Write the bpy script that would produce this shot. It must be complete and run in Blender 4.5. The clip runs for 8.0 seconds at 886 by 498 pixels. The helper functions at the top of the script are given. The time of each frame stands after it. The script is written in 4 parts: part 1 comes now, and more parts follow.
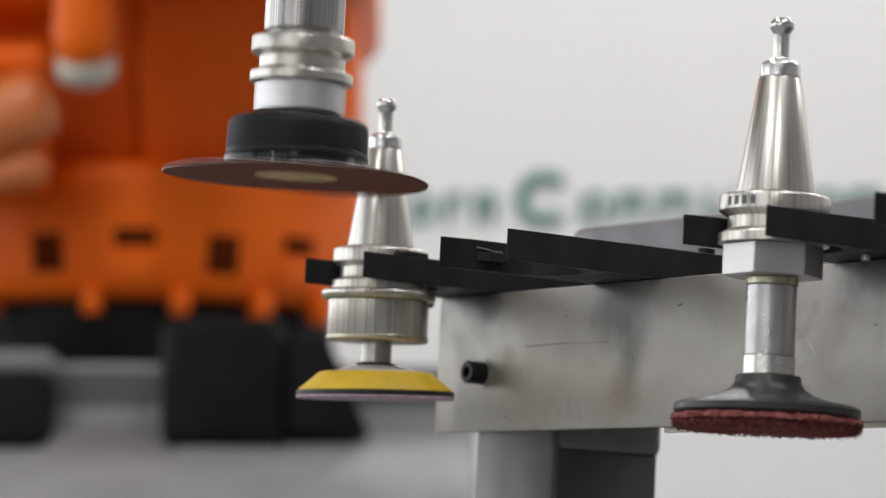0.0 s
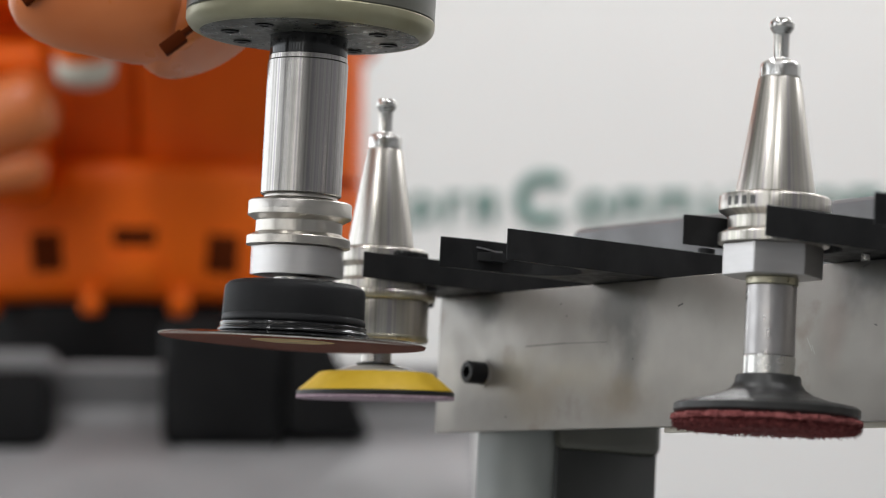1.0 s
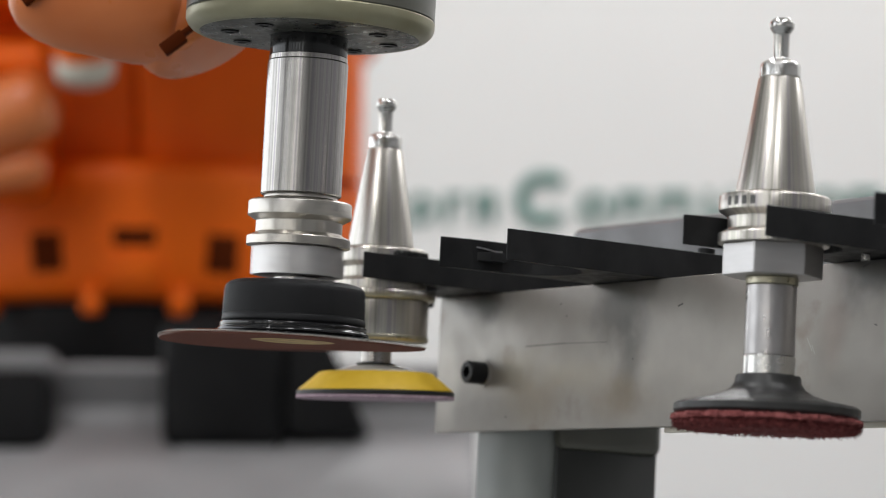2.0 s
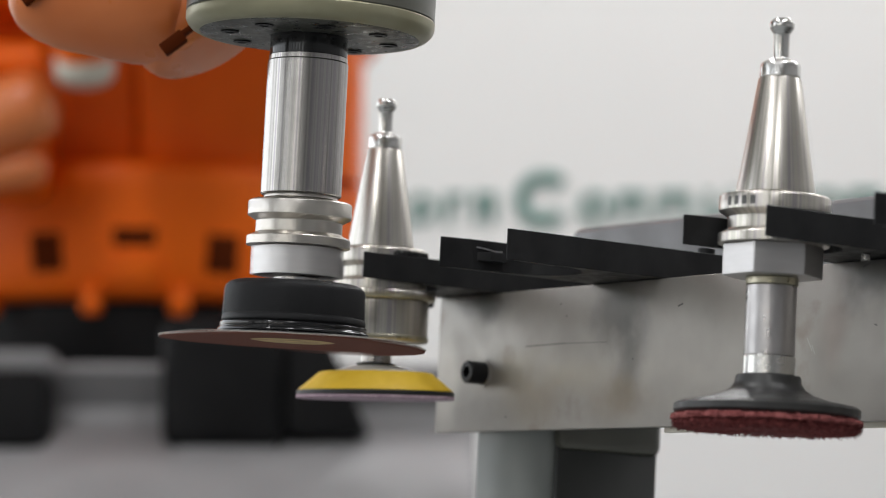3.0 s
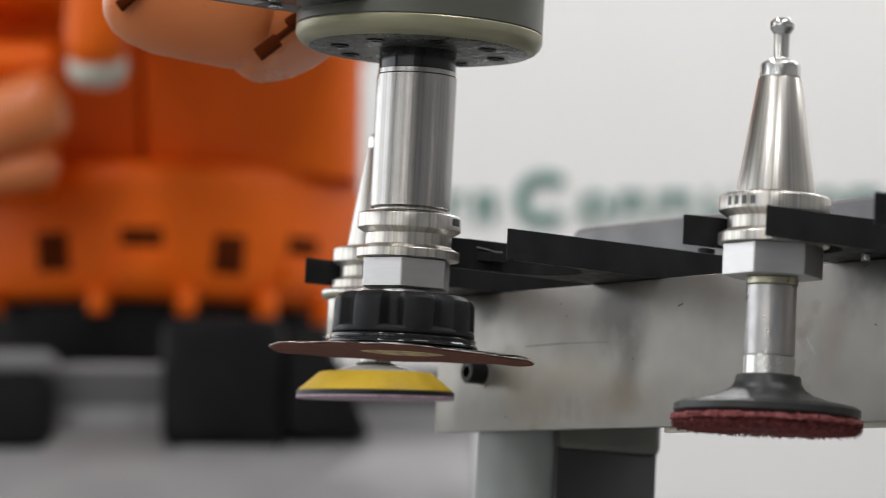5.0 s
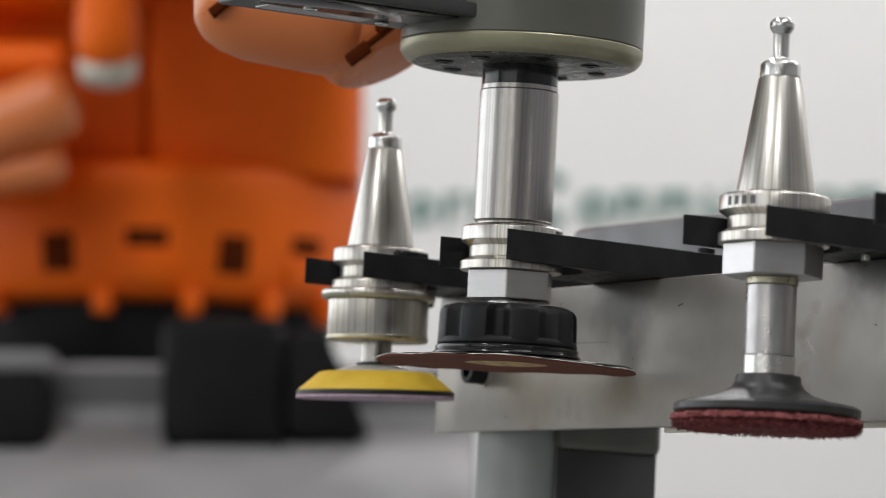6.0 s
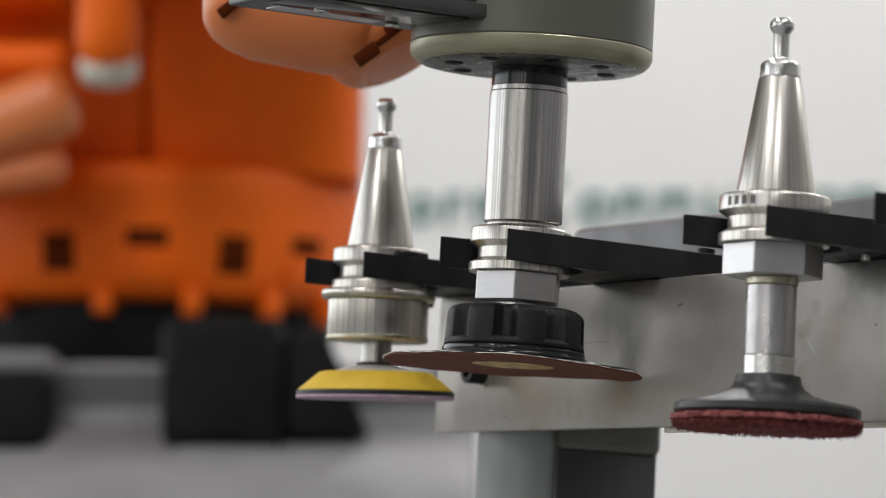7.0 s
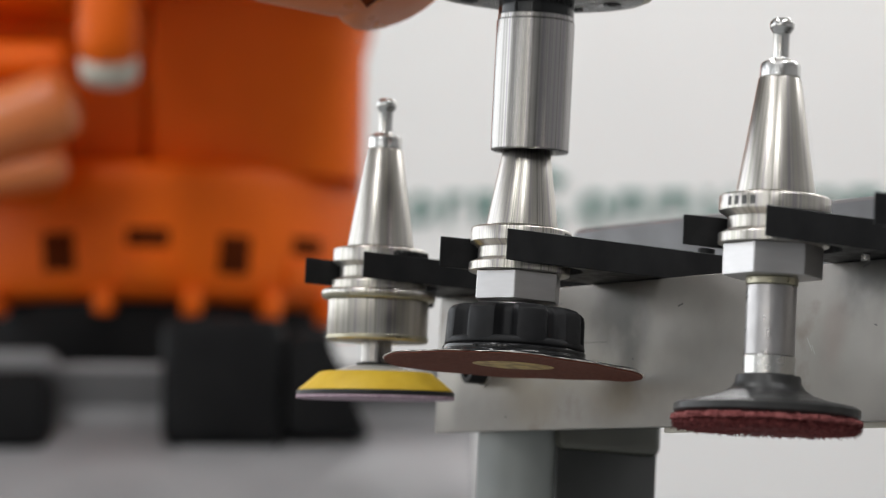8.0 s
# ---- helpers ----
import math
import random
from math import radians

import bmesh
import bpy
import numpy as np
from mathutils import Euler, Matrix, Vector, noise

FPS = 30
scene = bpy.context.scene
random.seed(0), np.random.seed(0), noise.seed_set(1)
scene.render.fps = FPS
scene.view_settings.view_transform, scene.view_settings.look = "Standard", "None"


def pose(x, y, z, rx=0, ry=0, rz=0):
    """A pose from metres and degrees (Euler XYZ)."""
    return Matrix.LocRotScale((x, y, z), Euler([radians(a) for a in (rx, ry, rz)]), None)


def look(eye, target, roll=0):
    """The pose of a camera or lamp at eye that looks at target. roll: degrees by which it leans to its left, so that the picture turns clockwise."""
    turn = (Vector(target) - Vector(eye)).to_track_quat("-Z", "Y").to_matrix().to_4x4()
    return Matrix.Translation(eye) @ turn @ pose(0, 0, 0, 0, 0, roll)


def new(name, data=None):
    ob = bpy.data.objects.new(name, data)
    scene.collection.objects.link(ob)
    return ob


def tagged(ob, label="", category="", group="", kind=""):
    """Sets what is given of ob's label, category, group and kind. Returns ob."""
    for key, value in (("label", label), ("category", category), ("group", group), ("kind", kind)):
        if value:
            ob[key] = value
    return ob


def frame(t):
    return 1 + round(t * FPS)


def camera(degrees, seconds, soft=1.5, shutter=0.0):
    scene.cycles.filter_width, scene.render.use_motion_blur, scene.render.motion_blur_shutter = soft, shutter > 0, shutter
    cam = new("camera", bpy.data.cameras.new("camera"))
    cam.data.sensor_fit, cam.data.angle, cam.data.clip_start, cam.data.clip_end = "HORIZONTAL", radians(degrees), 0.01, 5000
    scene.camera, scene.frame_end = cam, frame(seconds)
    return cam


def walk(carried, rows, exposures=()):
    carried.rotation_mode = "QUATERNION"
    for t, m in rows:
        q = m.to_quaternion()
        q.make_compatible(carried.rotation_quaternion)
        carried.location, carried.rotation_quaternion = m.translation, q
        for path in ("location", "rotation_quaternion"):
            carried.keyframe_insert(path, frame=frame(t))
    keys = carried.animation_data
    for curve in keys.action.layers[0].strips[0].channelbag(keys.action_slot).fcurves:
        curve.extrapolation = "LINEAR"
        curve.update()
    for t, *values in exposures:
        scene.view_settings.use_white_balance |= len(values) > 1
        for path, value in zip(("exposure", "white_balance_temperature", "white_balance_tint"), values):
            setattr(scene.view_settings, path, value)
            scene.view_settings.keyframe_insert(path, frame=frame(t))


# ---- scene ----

# ---------- camera and its walk ----------
EYE = Vector((0.0, 0.0, 0.75))
cam = camera(15.53, 8.0, soft=1.0, shutter=0.6)
cam.data.dof.use_dof = True
cam.data.dof.focus_distance = 1.42
cam.data.dof.aperture_fstop = 9.5
AIM = look(EYE, EYE + Vector((0.0, math.cos(radians(6.1)), math.sin(radians(6.1)))), 2.9)
walk(cam, [(0.0, AIM), (8.0, AIM)])

# ---------- world and large lights ----------
world = bpy.data.worlds.new("world")
scene.world = world
world.use_nodes = True
wn = world.node_tree
sky = wn.nodes.new("ShaderNodeTexSky")
sky.sky_type = "NISHITA"
sky.sun_disc = False
sky.sun_elevation = radians(35)
sky.sun_rotation = radians(200)
wn.links.new(sky.outputs[0], wn.nodes["Background"].inputs[0])
wn.nodes["Background"].inputs[1].default_value = 0.10
scene.view_settings.exposure = -0.05

# the hall is turned against the line of sight
ROOM = pose(0, 0, 0, 0, 0, -26.8)
CEIL = 4.2
LAMP_POWER = 46.0
WINDOW_POWER = 108.0
SLOT_POWER = 5.5


def area_lamp(name, m, sx, sy, power, colour=(0.99, 0.993, 1.0)):
    data = bpy.data.lights.new(name, "AREA")
    data.shape, data.size, data.size_y = "RECTANGLE", sx, sy
    data.energy, data.color = power, colour
    ob = new(name, data)
    ob.matrix_world = m
    return ob


# ---------- materials ----------
def mat(name, colour, rough=0.5, metal=0.0, coat=0.0):
    m = bpy.data.materials.new(name)
    m.use_nodes = True
    b = m.node_tree.nodes["Principled BSDF"]
    b.inputs["Base Color"].default_value = (*colour, 1)
    b.inputs["Roughness"].default_value = rough
    b.inputs["Metallic"].default_value = metal
    b.inputs["Coat Weight"].default_value = coat
    return m


def streaks(m, scale, strength, tint=0.0, reflection_tones=((0.62, 0.62, 0.55), (0.86, 0.84, 0.78), (0.70, 0.65, 0.68))):
    """Fine streaks that run along a turned part's axis, in relief and in tone; the tone paints in reflected bands."""
    nt = m.node_tree
    b = nt.nodes["Principled BSDF"]
    tc = nt.nodes.new("ShaderNodeTexCoord")
    flat = nt.nodes.new("ShaderNodeVectorMath")
    flat.operation = "MULTIPLY"
    flat.inputs[1].default_value = (1, 1, 0.0)
    nt.links.new(tc.outputs["Object"], flat.inputs[0])
    unit = nt.nodes.new("ShaderNodeVectorMath")
    unit.operation = "NORMALIZE"
    nt.links.new(flat.outputs[0], unit.inputs[0])
    nz = nt.nodes.new("ShaderNodeTexNoise")
    nz.inputs["Scale"].default_value, nz.inputs["Detail"].default_value = scale, 3
    nt.links.new(unit.outputs[0], nz.inputs["Vector"])
    if strength:
        bp = nt.nodes.new("ShaderNodeBump")
        bp.inputs["Strength"].default_value, bp.inputs["Distance"].default_value = strength, 0.0006
        nt.links.new(nz.outputs[0], bp.inputs["Height"])
        nt.links.new(bp.outputs[0], b.inputs["Normal"])
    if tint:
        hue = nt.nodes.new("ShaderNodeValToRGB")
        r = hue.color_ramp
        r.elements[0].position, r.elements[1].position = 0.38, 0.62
        r.elements[0].color, r.elements[1].color = (*reflection_tones[0], 1), (*reflection_tones[2], 1)
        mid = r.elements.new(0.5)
        mid.color = (*reflection_tones[1], 1)
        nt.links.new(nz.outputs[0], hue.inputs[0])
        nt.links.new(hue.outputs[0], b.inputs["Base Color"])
    return m


def stain_or_shade(m, point, size, colour, amount):
    """A cloudy patch round a point of the object: stains and painted shade alike."""
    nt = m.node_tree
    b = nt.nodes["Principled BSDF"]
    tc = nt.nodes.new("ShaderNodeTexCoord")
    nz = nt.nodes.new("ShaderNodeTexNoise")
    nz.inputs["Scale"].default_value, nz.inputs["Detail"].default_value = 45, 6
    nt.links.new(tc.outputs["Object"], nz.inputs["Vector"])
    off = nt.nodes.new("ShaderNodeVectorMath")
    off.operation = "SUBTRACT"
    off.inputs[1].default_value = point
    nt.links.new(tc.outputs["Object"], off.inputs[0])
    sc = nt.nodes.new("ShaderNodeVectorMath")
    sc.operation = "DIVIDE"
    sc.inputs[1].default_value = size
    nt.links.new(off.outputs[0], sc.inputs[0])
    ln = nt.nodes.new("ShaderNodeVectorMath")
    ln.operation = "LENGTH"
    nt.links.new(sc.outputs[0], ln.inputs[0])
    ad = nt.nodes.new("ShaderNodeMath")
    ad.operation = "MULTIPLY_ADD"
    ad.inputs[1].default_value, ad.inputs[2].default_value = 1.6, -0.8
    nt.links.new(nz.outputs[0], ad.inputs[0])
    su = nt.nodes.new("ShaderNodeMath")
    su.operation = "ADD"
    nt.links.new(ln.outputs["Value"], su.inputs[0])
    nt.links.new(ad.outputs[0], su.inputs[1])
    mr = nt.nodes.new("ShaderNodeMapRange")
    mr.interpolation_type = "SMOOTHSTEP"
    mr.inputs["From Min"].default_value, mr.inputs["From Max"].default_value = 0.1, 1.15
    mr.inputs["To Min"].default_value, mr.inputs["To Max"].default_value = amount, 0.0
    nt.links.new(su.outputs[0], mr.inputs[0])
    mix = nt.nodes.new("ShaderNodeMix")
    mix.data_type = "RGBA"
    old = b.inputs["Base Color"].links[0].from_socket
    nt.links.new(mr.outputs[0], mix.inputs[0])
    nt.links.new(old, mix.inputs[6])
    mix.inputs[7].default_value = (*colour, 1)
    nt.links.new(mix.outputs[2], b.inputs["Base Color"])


def vary(m, colours, scale, stretch=(1, 1, 1), detail=6, lo=0.3, hi=0.7, rough=None, bump=0.0, bump_scale=None):
    """Noise of two colours, a rougher second noise and relief, on the object's own coordinates."""
    nt = m.node_tree
    b = nt.nodes["Principled BSDF"]
    tc = nt.nodes.new("ShaderNodeTexCoord")
    mp = nt.nodes.new("ShaderNodeMapping")
    mp.inputs["Scale"].default_value = stretch
    nt.links.new(tc.outputs["Object"], mp.inputs[0])
    nz = nt.nodes.new("ShaderNodeTexNoise")
    nz.inputs["Scale"].default_value, nz.inputs["Detail"].default_value = scale, detail
    nt.links.new(mp.outputs[0], nz.inputs["Vector"])
    ramp = nt.nodes.new("ShaderNodeValToRGB")
    ramp.color_ramp.elements[0].position, ramp.color_ramp.elements[1].position = lo, hi
    ramp.color_ramp.elements[0].color, ramp.color_ramp.elements[1].color = (*colours[0], 1), (*colours[1], 1)
    nt.links.new(nz.outputs[0], ramp.inputs[0])
    nt.links.new(ramp.outputs[0], b.inputs["Base Color"])
    if rough:
        n2 = nt.nodes.new("ShaderNodeTexNoise")
        n2.inputs["Scale"].default_value = scale * 3.1
        nt.links.new(mp.outputs[0], n2.inputs["Vector"])
        mr = nt.nodes.new("ShaderNodeMapRange")
        mr.inputs["From Min"].default_value, mr.inputs["From Max"].default_value = 0.3, 0.7
        mr.inputs["To Min"].default_value, mr.inputs["To Max"].default_value = rough
        nt.links.new(n2.outputs[0], mr.inputs[0])
        nt.links.new(mr.outputs[0], b.inputs["Roughness"])
    if bump:
        n3 = nt.nodes.new("ShaderNodeTexNoise")
        n3.inputs["Scale"].default_value = bump_scale or scale * 5
        n3.inputs["Detail"].default_value = 4
        nt.links.new(mp.outputs[0], n3.inputs["Vector"])
        bp = nt.nodes.new("ShaderNodeBump")
        bp.inputs["Strength"].default_value, bp.inputs["Distance"].default_value = bump, 0.0004
        nt.links.new(n3.outputs[0], bp.inputs["Height"])
        nt.links.new(bp.outputs[0], b.inputs["Normal"])
    return m


STEEL = vary(mat("ground_steel", (0.62, 0.60, 0.57), 0.2, 1.0), ((0.56, 0.54, 0.51), (0.70, 0.68, 0.65)), 60, (1, 1, 1))
STEEL.node_tree.nodes["Principled BSDF"].inputs["Roughness"].default_value = 0.31
# Colour streaks imitate lamps and windows mirrored in the tapers.
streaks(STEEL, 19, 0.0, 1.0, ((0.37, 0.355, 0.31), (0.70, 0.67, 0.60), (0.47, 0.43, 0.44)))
CHROME = vary(mat("polished_steel", (0.72, 0.71, 0.69), 0.1, 1.0), ((0.64, 0.63, 0.61), (0.74, 0.73, 0.71)), 40, (1, 1, 1), rough=(0.19, 0.28))
streaks(CHROME, 8, 0.05)
NOSE = vary(mat("turned_nose_steel", (0.6, 0.6, 0.6), 0.14, 1.0), ((0.6, 0.6, 0.6), (0.66, 0.65, 0.65)), 40, rough=(0.20, 0.27))
# Light and dark streaks painted as bands mirrored in the nose.
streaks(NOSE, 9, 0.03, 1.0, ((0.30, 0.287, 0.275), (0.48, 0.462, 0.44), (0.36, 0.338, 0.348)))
SATIN = vary(mat("satin_steel", (0.6, 0.59, 0.57), 0.35, 1.0), ((0.45, 0.435, 0.435), (0.58, 0.56, 0.56)), 70, (1, 1, 0.5), rough=(0.26, 0.44))
streaks(SATIN, 9, 0.06)
MILLED = vary(mat("milled_steel", (0.6, 0.59, 0.58), 0.42, 1.0), ((0.565, 0.55, 0.55), (0.615, 0.60, 0.60)), 70, (1, 1, 5), rough=(0.32, 0.38), bump=0.02)
BRASSY = vary(mat("passivated_steel", (0.4, 0.34, 0.17), 0.3, 1.0), ((0.42, 0.39, 0.28), (0.56, 0.53, 0.43)), 150, rough=(0.25, 0.45))
BLACKENED = vary(mat("black_anodised_aluminium", (0.016, 0.016, 0.017), 0.42), ((0.012, 0.012, 0.013), (0.024, 0.024, 0.025)), 60, rough=(0.36, 0.55), bump=0.08)
BOLT_BLACK = mat("black_oxide_steel", (0.015, 0.015, 0.016), 0.38, 0.3)
RUBBER = vary(mat("black_rubber", (0.03, 0.03, 0.03), 0.5), ((0.014, 0.014, 0.014), (0.03, 0.0295, 0.0285)), 90, rough=(0.34, 0.5), bump=0.1)
PLASTIC = vary(mat("black_plastic", (0.02, 0.02, 0.021), 0.34), ((0.009, 0.009, 0.010), (0.016, 0.016, 0.0175)), 80, rough=(0.42, 0.56), bump=0.06)
# Charcoal for the mounting plate, and for shade painted on the post's side.
CHARCOAL = vary(mat("charcoal_paint_and_shade", (0.04, 0.04, 0.038), 0.3), ((0.050, 0.051, 0.049), (0.060, 0.061, 0.058)), 25, rough=(0.33, 0.40), bump=0.03)
GLOSS_BLACK = mat("glossy_black_plastic", (0.012, 0.012, 0.013), 0.12)
SAND = vary(mat("brown_abrasive", (0.16, 0.06, 0.04), 0.8), ((0.12, 0.036, 0.022), (0.20, 0.066, 0.042)), 500, rough=(0.7, 0.9), bump=0.5, bump_scale=1800)
PAPER = mat("paper_edge", (0.82, 0.78, 0.72), 0.8)
GOLD = vary(mat("ochre_disc", (0.5, 0.36, 0.12), 0.55), ((0.26, 0.14, 0.045), (0.66, 0.48, 0.18)), 170, lo=0.35, hi=0.6, rough=(0.4, 0.6))
FELT_PALE = vary(mat("pink_red_nonwoven", (0.4, 0.12, 0.12), 0.95), ((0.15, 0.034, 0.034), (0.34, 0.115, 0.11)), 420, rough=(0.85, 1.0), bump=1.0, bump_scale=1100)
FELT = vary(mat("red_nonwoven", (0.2, 0.035, 0.04), 0.95), ((0.08, 0.016, 0.017), (0.25, 0.065, 0.062)), 420, rough=(0.85, 1.0), bump=1.0, bump_scale=900)
YELLOW = vary(mat("yellow_foam", (0.72, 0.46, 0.02), 0.55), ((0.66, 0.41, 0.015), (0.80, 0.53, 0.035)), 60, rough=(0.45, 0.65), bump=0.2, bump_scale=700)
WHITE_PAD = vary(mat("white_plastic", (0.75, 0.74, 0.7), 0.45), ((0.66, 0.65, 0.6), (0.8, 0.79, 0.76)), 90, rough=(0.35, 0.55))
VELCRO = vary(mat("pink_velcro", (0.45, 0.32, 0.38), 0.95), ((0.38, 0.26, 0.32), (0.55, 0.42, 0.48)), 500, bump=0.8, bump_scale=1500)
OLIVE = vary(mat("grey_green_enamel", (0.115, 0.113, 0.092), 0.34, 0.0), ((0.10, 0.098, 0.08), (0.13, 0.128, 0.105)), 18, rough=(0.28, 0.4), bump=0.03)
RING = vary(mat("olive_gold_anodised", (0.36, 0.34, 0.22), 0.36, 0.35), ((0.32, 0.30, 0.19), (0.42, 0.40, 0.28)), 30, rough=(0.3, 0.45))
HEAD_FACE = vary(mat("dark_cast_face", (0.12, 0.12, 0.10), 0.3, 0.6), ((0.09, 0.09, 0.075), (0.15, 0.15, 0.13)), 60, rough=(0.22, 0.4))
ORANGE = vary(mat("orange_enamel", (0.56, 0.085, 0.004), 0.36), ((0.76, 0.122, 0.003), (0.88, 0.150, 0.006)), 6, rough=(0.42, 0.56), bump=0.05, bump_scale=60)
# Paler copy of the orange: reflected sheen painted into wrist and covers.
ORANGE_SHEEN = vary(mat("orange_enamel_sheen", (0.62, 0.18, 0.07), 0.4), ((0.65, 0.162, 0.038), (0.73, 0.228, 0.070)), 14, rough=(0.26, 0.38), bump=0.05, bump_scale=60)
# Dark tone that paints the shade inside the robot's recesses and slots.
SLOT_SHADE = mat("recess_shade", (0.09, 0.018, 0.005), 1.0)
CAST = vary(mat("black_cast_iron", (0.02, 0.02, 0.021), 0.55), ((0.006, 0.006, 0.0065), (0.014, 0.014, 0.0145)), 10, rough=(0.45, 0.65), bump=0.2)
PEDESTAL = vary(mat("grey_pedestal_paint", (0.30, 0.30, 0.32), 0.4), ((0.21, 0.208, 0.213), (0.275, 0.272, 0.277)), 5, rough=(0.55, 0.7), bump=0.1)
POST = vary(mat("grey_green_post_paint", (0.25, 0.27, 0.25), 0.45), ((0.25, 0.265, 0.25), (0.31, 0.325, 0.31)), 20, rough=(0.38, 0.52), bump=0.1)
RAIL = vary(mat("dark_grey_paint", (0.12, 0.12, 0.125), 0.45), ((0.10, 0.10, 0.105), (0.14, 0.14, 0.145)), 20, rough=(0.38, 0.55), bump=0.1)
WALL = vary(mat("white_wall_paint", (0.80, 0.80, 0.79), 0.6), ((0.78, 0.78, 0.77), (0.82, 0.82, 0.81)), 1.2, rough=(0.5, 0.7), bump=0.05)
WALL_GREY = vary(mat("grey_wall_paint", (0.40, 0.40, 0.395), 0.6), ((0.36, 0.36, 0.355), (0.44, 0.44, 0.435)), 1.2, rough=(0.5, 0.7), bump=0.05)
WALL_PANEL = vary(mat("grey_wall_panel", (0.41, 0.41, 0.415), 0.6), ((0.38, 0.38, 0.385), (0.44, 0.44, 0.445)), 1.2, rough=(0.5, 0.7), bump=0.05)
CEILING = vary(mat("ceiling_paint", (0.7, 0.7, 0.69), 0.8), ((0.66, 0.66, 0.65), (0.74, 0.74, 0.73)), 0.8)
FLOOR = vary(mat("grey_epoxy_floor", (0.22, 0.23, 0.23), 0.35), ((0.18, 0.19, 0.19), (0.26, 0.27, 0.27)), 2.0, rough=(0.25, 0.5), bump=0.1)
GREEN = mat("green_sign_vinyl", (0.03, 0.16, 0.13), 0.5)
CREAM = vary(mat("cream_plastic", (0.62, 0.58, 0.48), 0.5), ((0.56, 0.52, 0.42), (0.68, 0.64, 0.55)), 30)
GRIME = mat("grey_grime", (0.12, 0.115, 0.11), 0.7)
SCRATCH_PALE = mat("fresh_scratch", (0.52, 0.51, 0.49), 0.45, 0.7)
ETCH = mat("grey_etching", (0.14, 0.138, 0.135), 0.6, 0.3)
NOTCH_SHADE = mat("notch_shade", (0.06, 0.06, 0.06), 0.6)


def bar_steel():
    """Bare steel plate: cloudy mill scale, stains and streaks of rust bloom."""
    m = mat("bare_mill_steel", (0.4, 0.39, 0.37), 0.5, 0.6)
    vary(m, ((0.315, 0.296, 0.270), (0.40, 0.376, 0.345)), 26, (1, 1, 1), detail=12, lo=0.25, hi=0.75, rough=(0.44, 0.54), bump=0.10, bump_scale=1400)
    nt = m.node_tree
    b = nt.nodes["Principled BSDF"]
    tc = nt.nodes.new("ShaderNodeTexCoord")
    n = nt.nodes.new("ShaderNodeTexNoise")
    n.inputs["Scale"].default_value, n.inputs["Detail"].default_value = 34, 5
    nt.links.new(tc.outputs["Object"], n.inputs["Vector"])
    r = nt.nodes.new("ShaderNodeValToRGB")
    r.color_ramp.elements[0].position, r.color_ramp.elements[1].position = 0.62, 0.74
    r.color_ramp.elements[0].color, r.color_ramp.elements[1].color = (0, 0, 0, 1), (0.55, 0.55, 0.55, 1)
    nt.links.new(n.outputs[0], r.inputs[0])
    mix = nt.nodes.new("ShaderNodeMix")
    mix.data_type = "RGBA"
    old = b.inputs["Base Color"].links[0].from_socket
    nt.links.new(r.outputs[0], mix.inputs[0])
    nt.links.new(old, mix.inputs[6])
    mix.inputs[7].default_value = (0.20, 0.15, 0.11, 1)
    nt.links.new(mix.outputs[2], b.inputs["Base Color"])
    return m


ORANGE.node_tree.nodes["Principled BSDF"].inputs["Specular IOR Level"].default_value = 0.2
BARE = bar_steel()
# Dark smudges below the forks, with fork shade painted into the steel.
stain_or_shade(BARE, (-0.004, 0.06, 0.888), (0.028, 0.1, 0.026), (0.10, 0.096, 0.09), 0.65)
stain_or_shade(BARE, (0.006, 0.06, 0.862), (0.016, 0.1, 0.026), (0.12, 0.117, 0.11), 0.6)
stain_or_shade(BARE, (-0.122, 0.06, 0.896), (0.03, 0.1, 0.012), (0.10, 0.098, 0.095), 0.75)
stain_or_shade(BARE, (0.172, 0.06, 0.894), (0.02, 0.1, 0.018), (0.10, 0.098, 0.095), 0.7)
stain_or_shade(BARE, (-0.072, 0.06, 0.846), (0.03, 0.1, 0.016), (0.30, 0.24, 0.16), 0.4)
stain_or_shade(BARE, (0.000, 0.06, 0.846), (0.025, 0.1, 0.014), (0.26, 0.20, 0.13), 0.45)
stain_or_shade(BARE, (-0.088, 0.06, 0.862), (0.022, 0.1, 0.014), (0.27, 0.235, 0.17), 0.5)
stain_or_shade(BARE, (-0.045, 0.06, 0.858), (0.04, 0.1, 0.010), (0.36, 0.33, 0.27), 0.5)
stain_or_shade(BARE, (0.150, 0.06, 0.866), (0.012, 0.1, 0.022), (0.27, 0.21, 0.18), 0.45)
stain_or_shade(BARE, (-0.148, 0.06, 0.860), (0.012, 0.1, 0.04), (0.50, 0.47, 0.43), 0.6)
SLOT_SHADE.node_tree.nodes["Principled BSDF"].inputs["Specular IOR Level"].default_value = 0.03
CAST.node_tree.nodes["Principled BSDF"].inputs["Specular IOR Level"].default_value = 0.1
for m in (BLACKENED, BOLT_BLACK, PLASTIC, SAND, FELT, FELT_PALE):
    m.node_tree.nodes["Principled BSDF"].inputs["Specular IOR Level"].default_value = 0.25


# ---------- mesh helpers ----------
def part(name, bm, material, parent=None, label="", m=None):
    bm.normal_update()
    for e in bm.edges:
        if len(e.link_faces) == 2 and e.calc_face_angle(0) > 0.5:
            e.smooth = False
    for f in bm.faces:
        f.smooth = True
    me = bpy.data.meshes.new(name)
    bm.to_mesh(me)
    bm.free()
    me.materials.append(material)
    ob = new(name, me)
    if parent:
        ob.parent = parent
    if m is not None:
        ob.matrix_basis = m
    return tagged(ob, label)


def thing(name, label, category, m=None, group="", kind=""):
    ob = new(name)
    ob.empty_display_size = 0.02
    if m is not None:
        ob.matrix_basis = m
    return tagged(ob, label, category, group, kind)


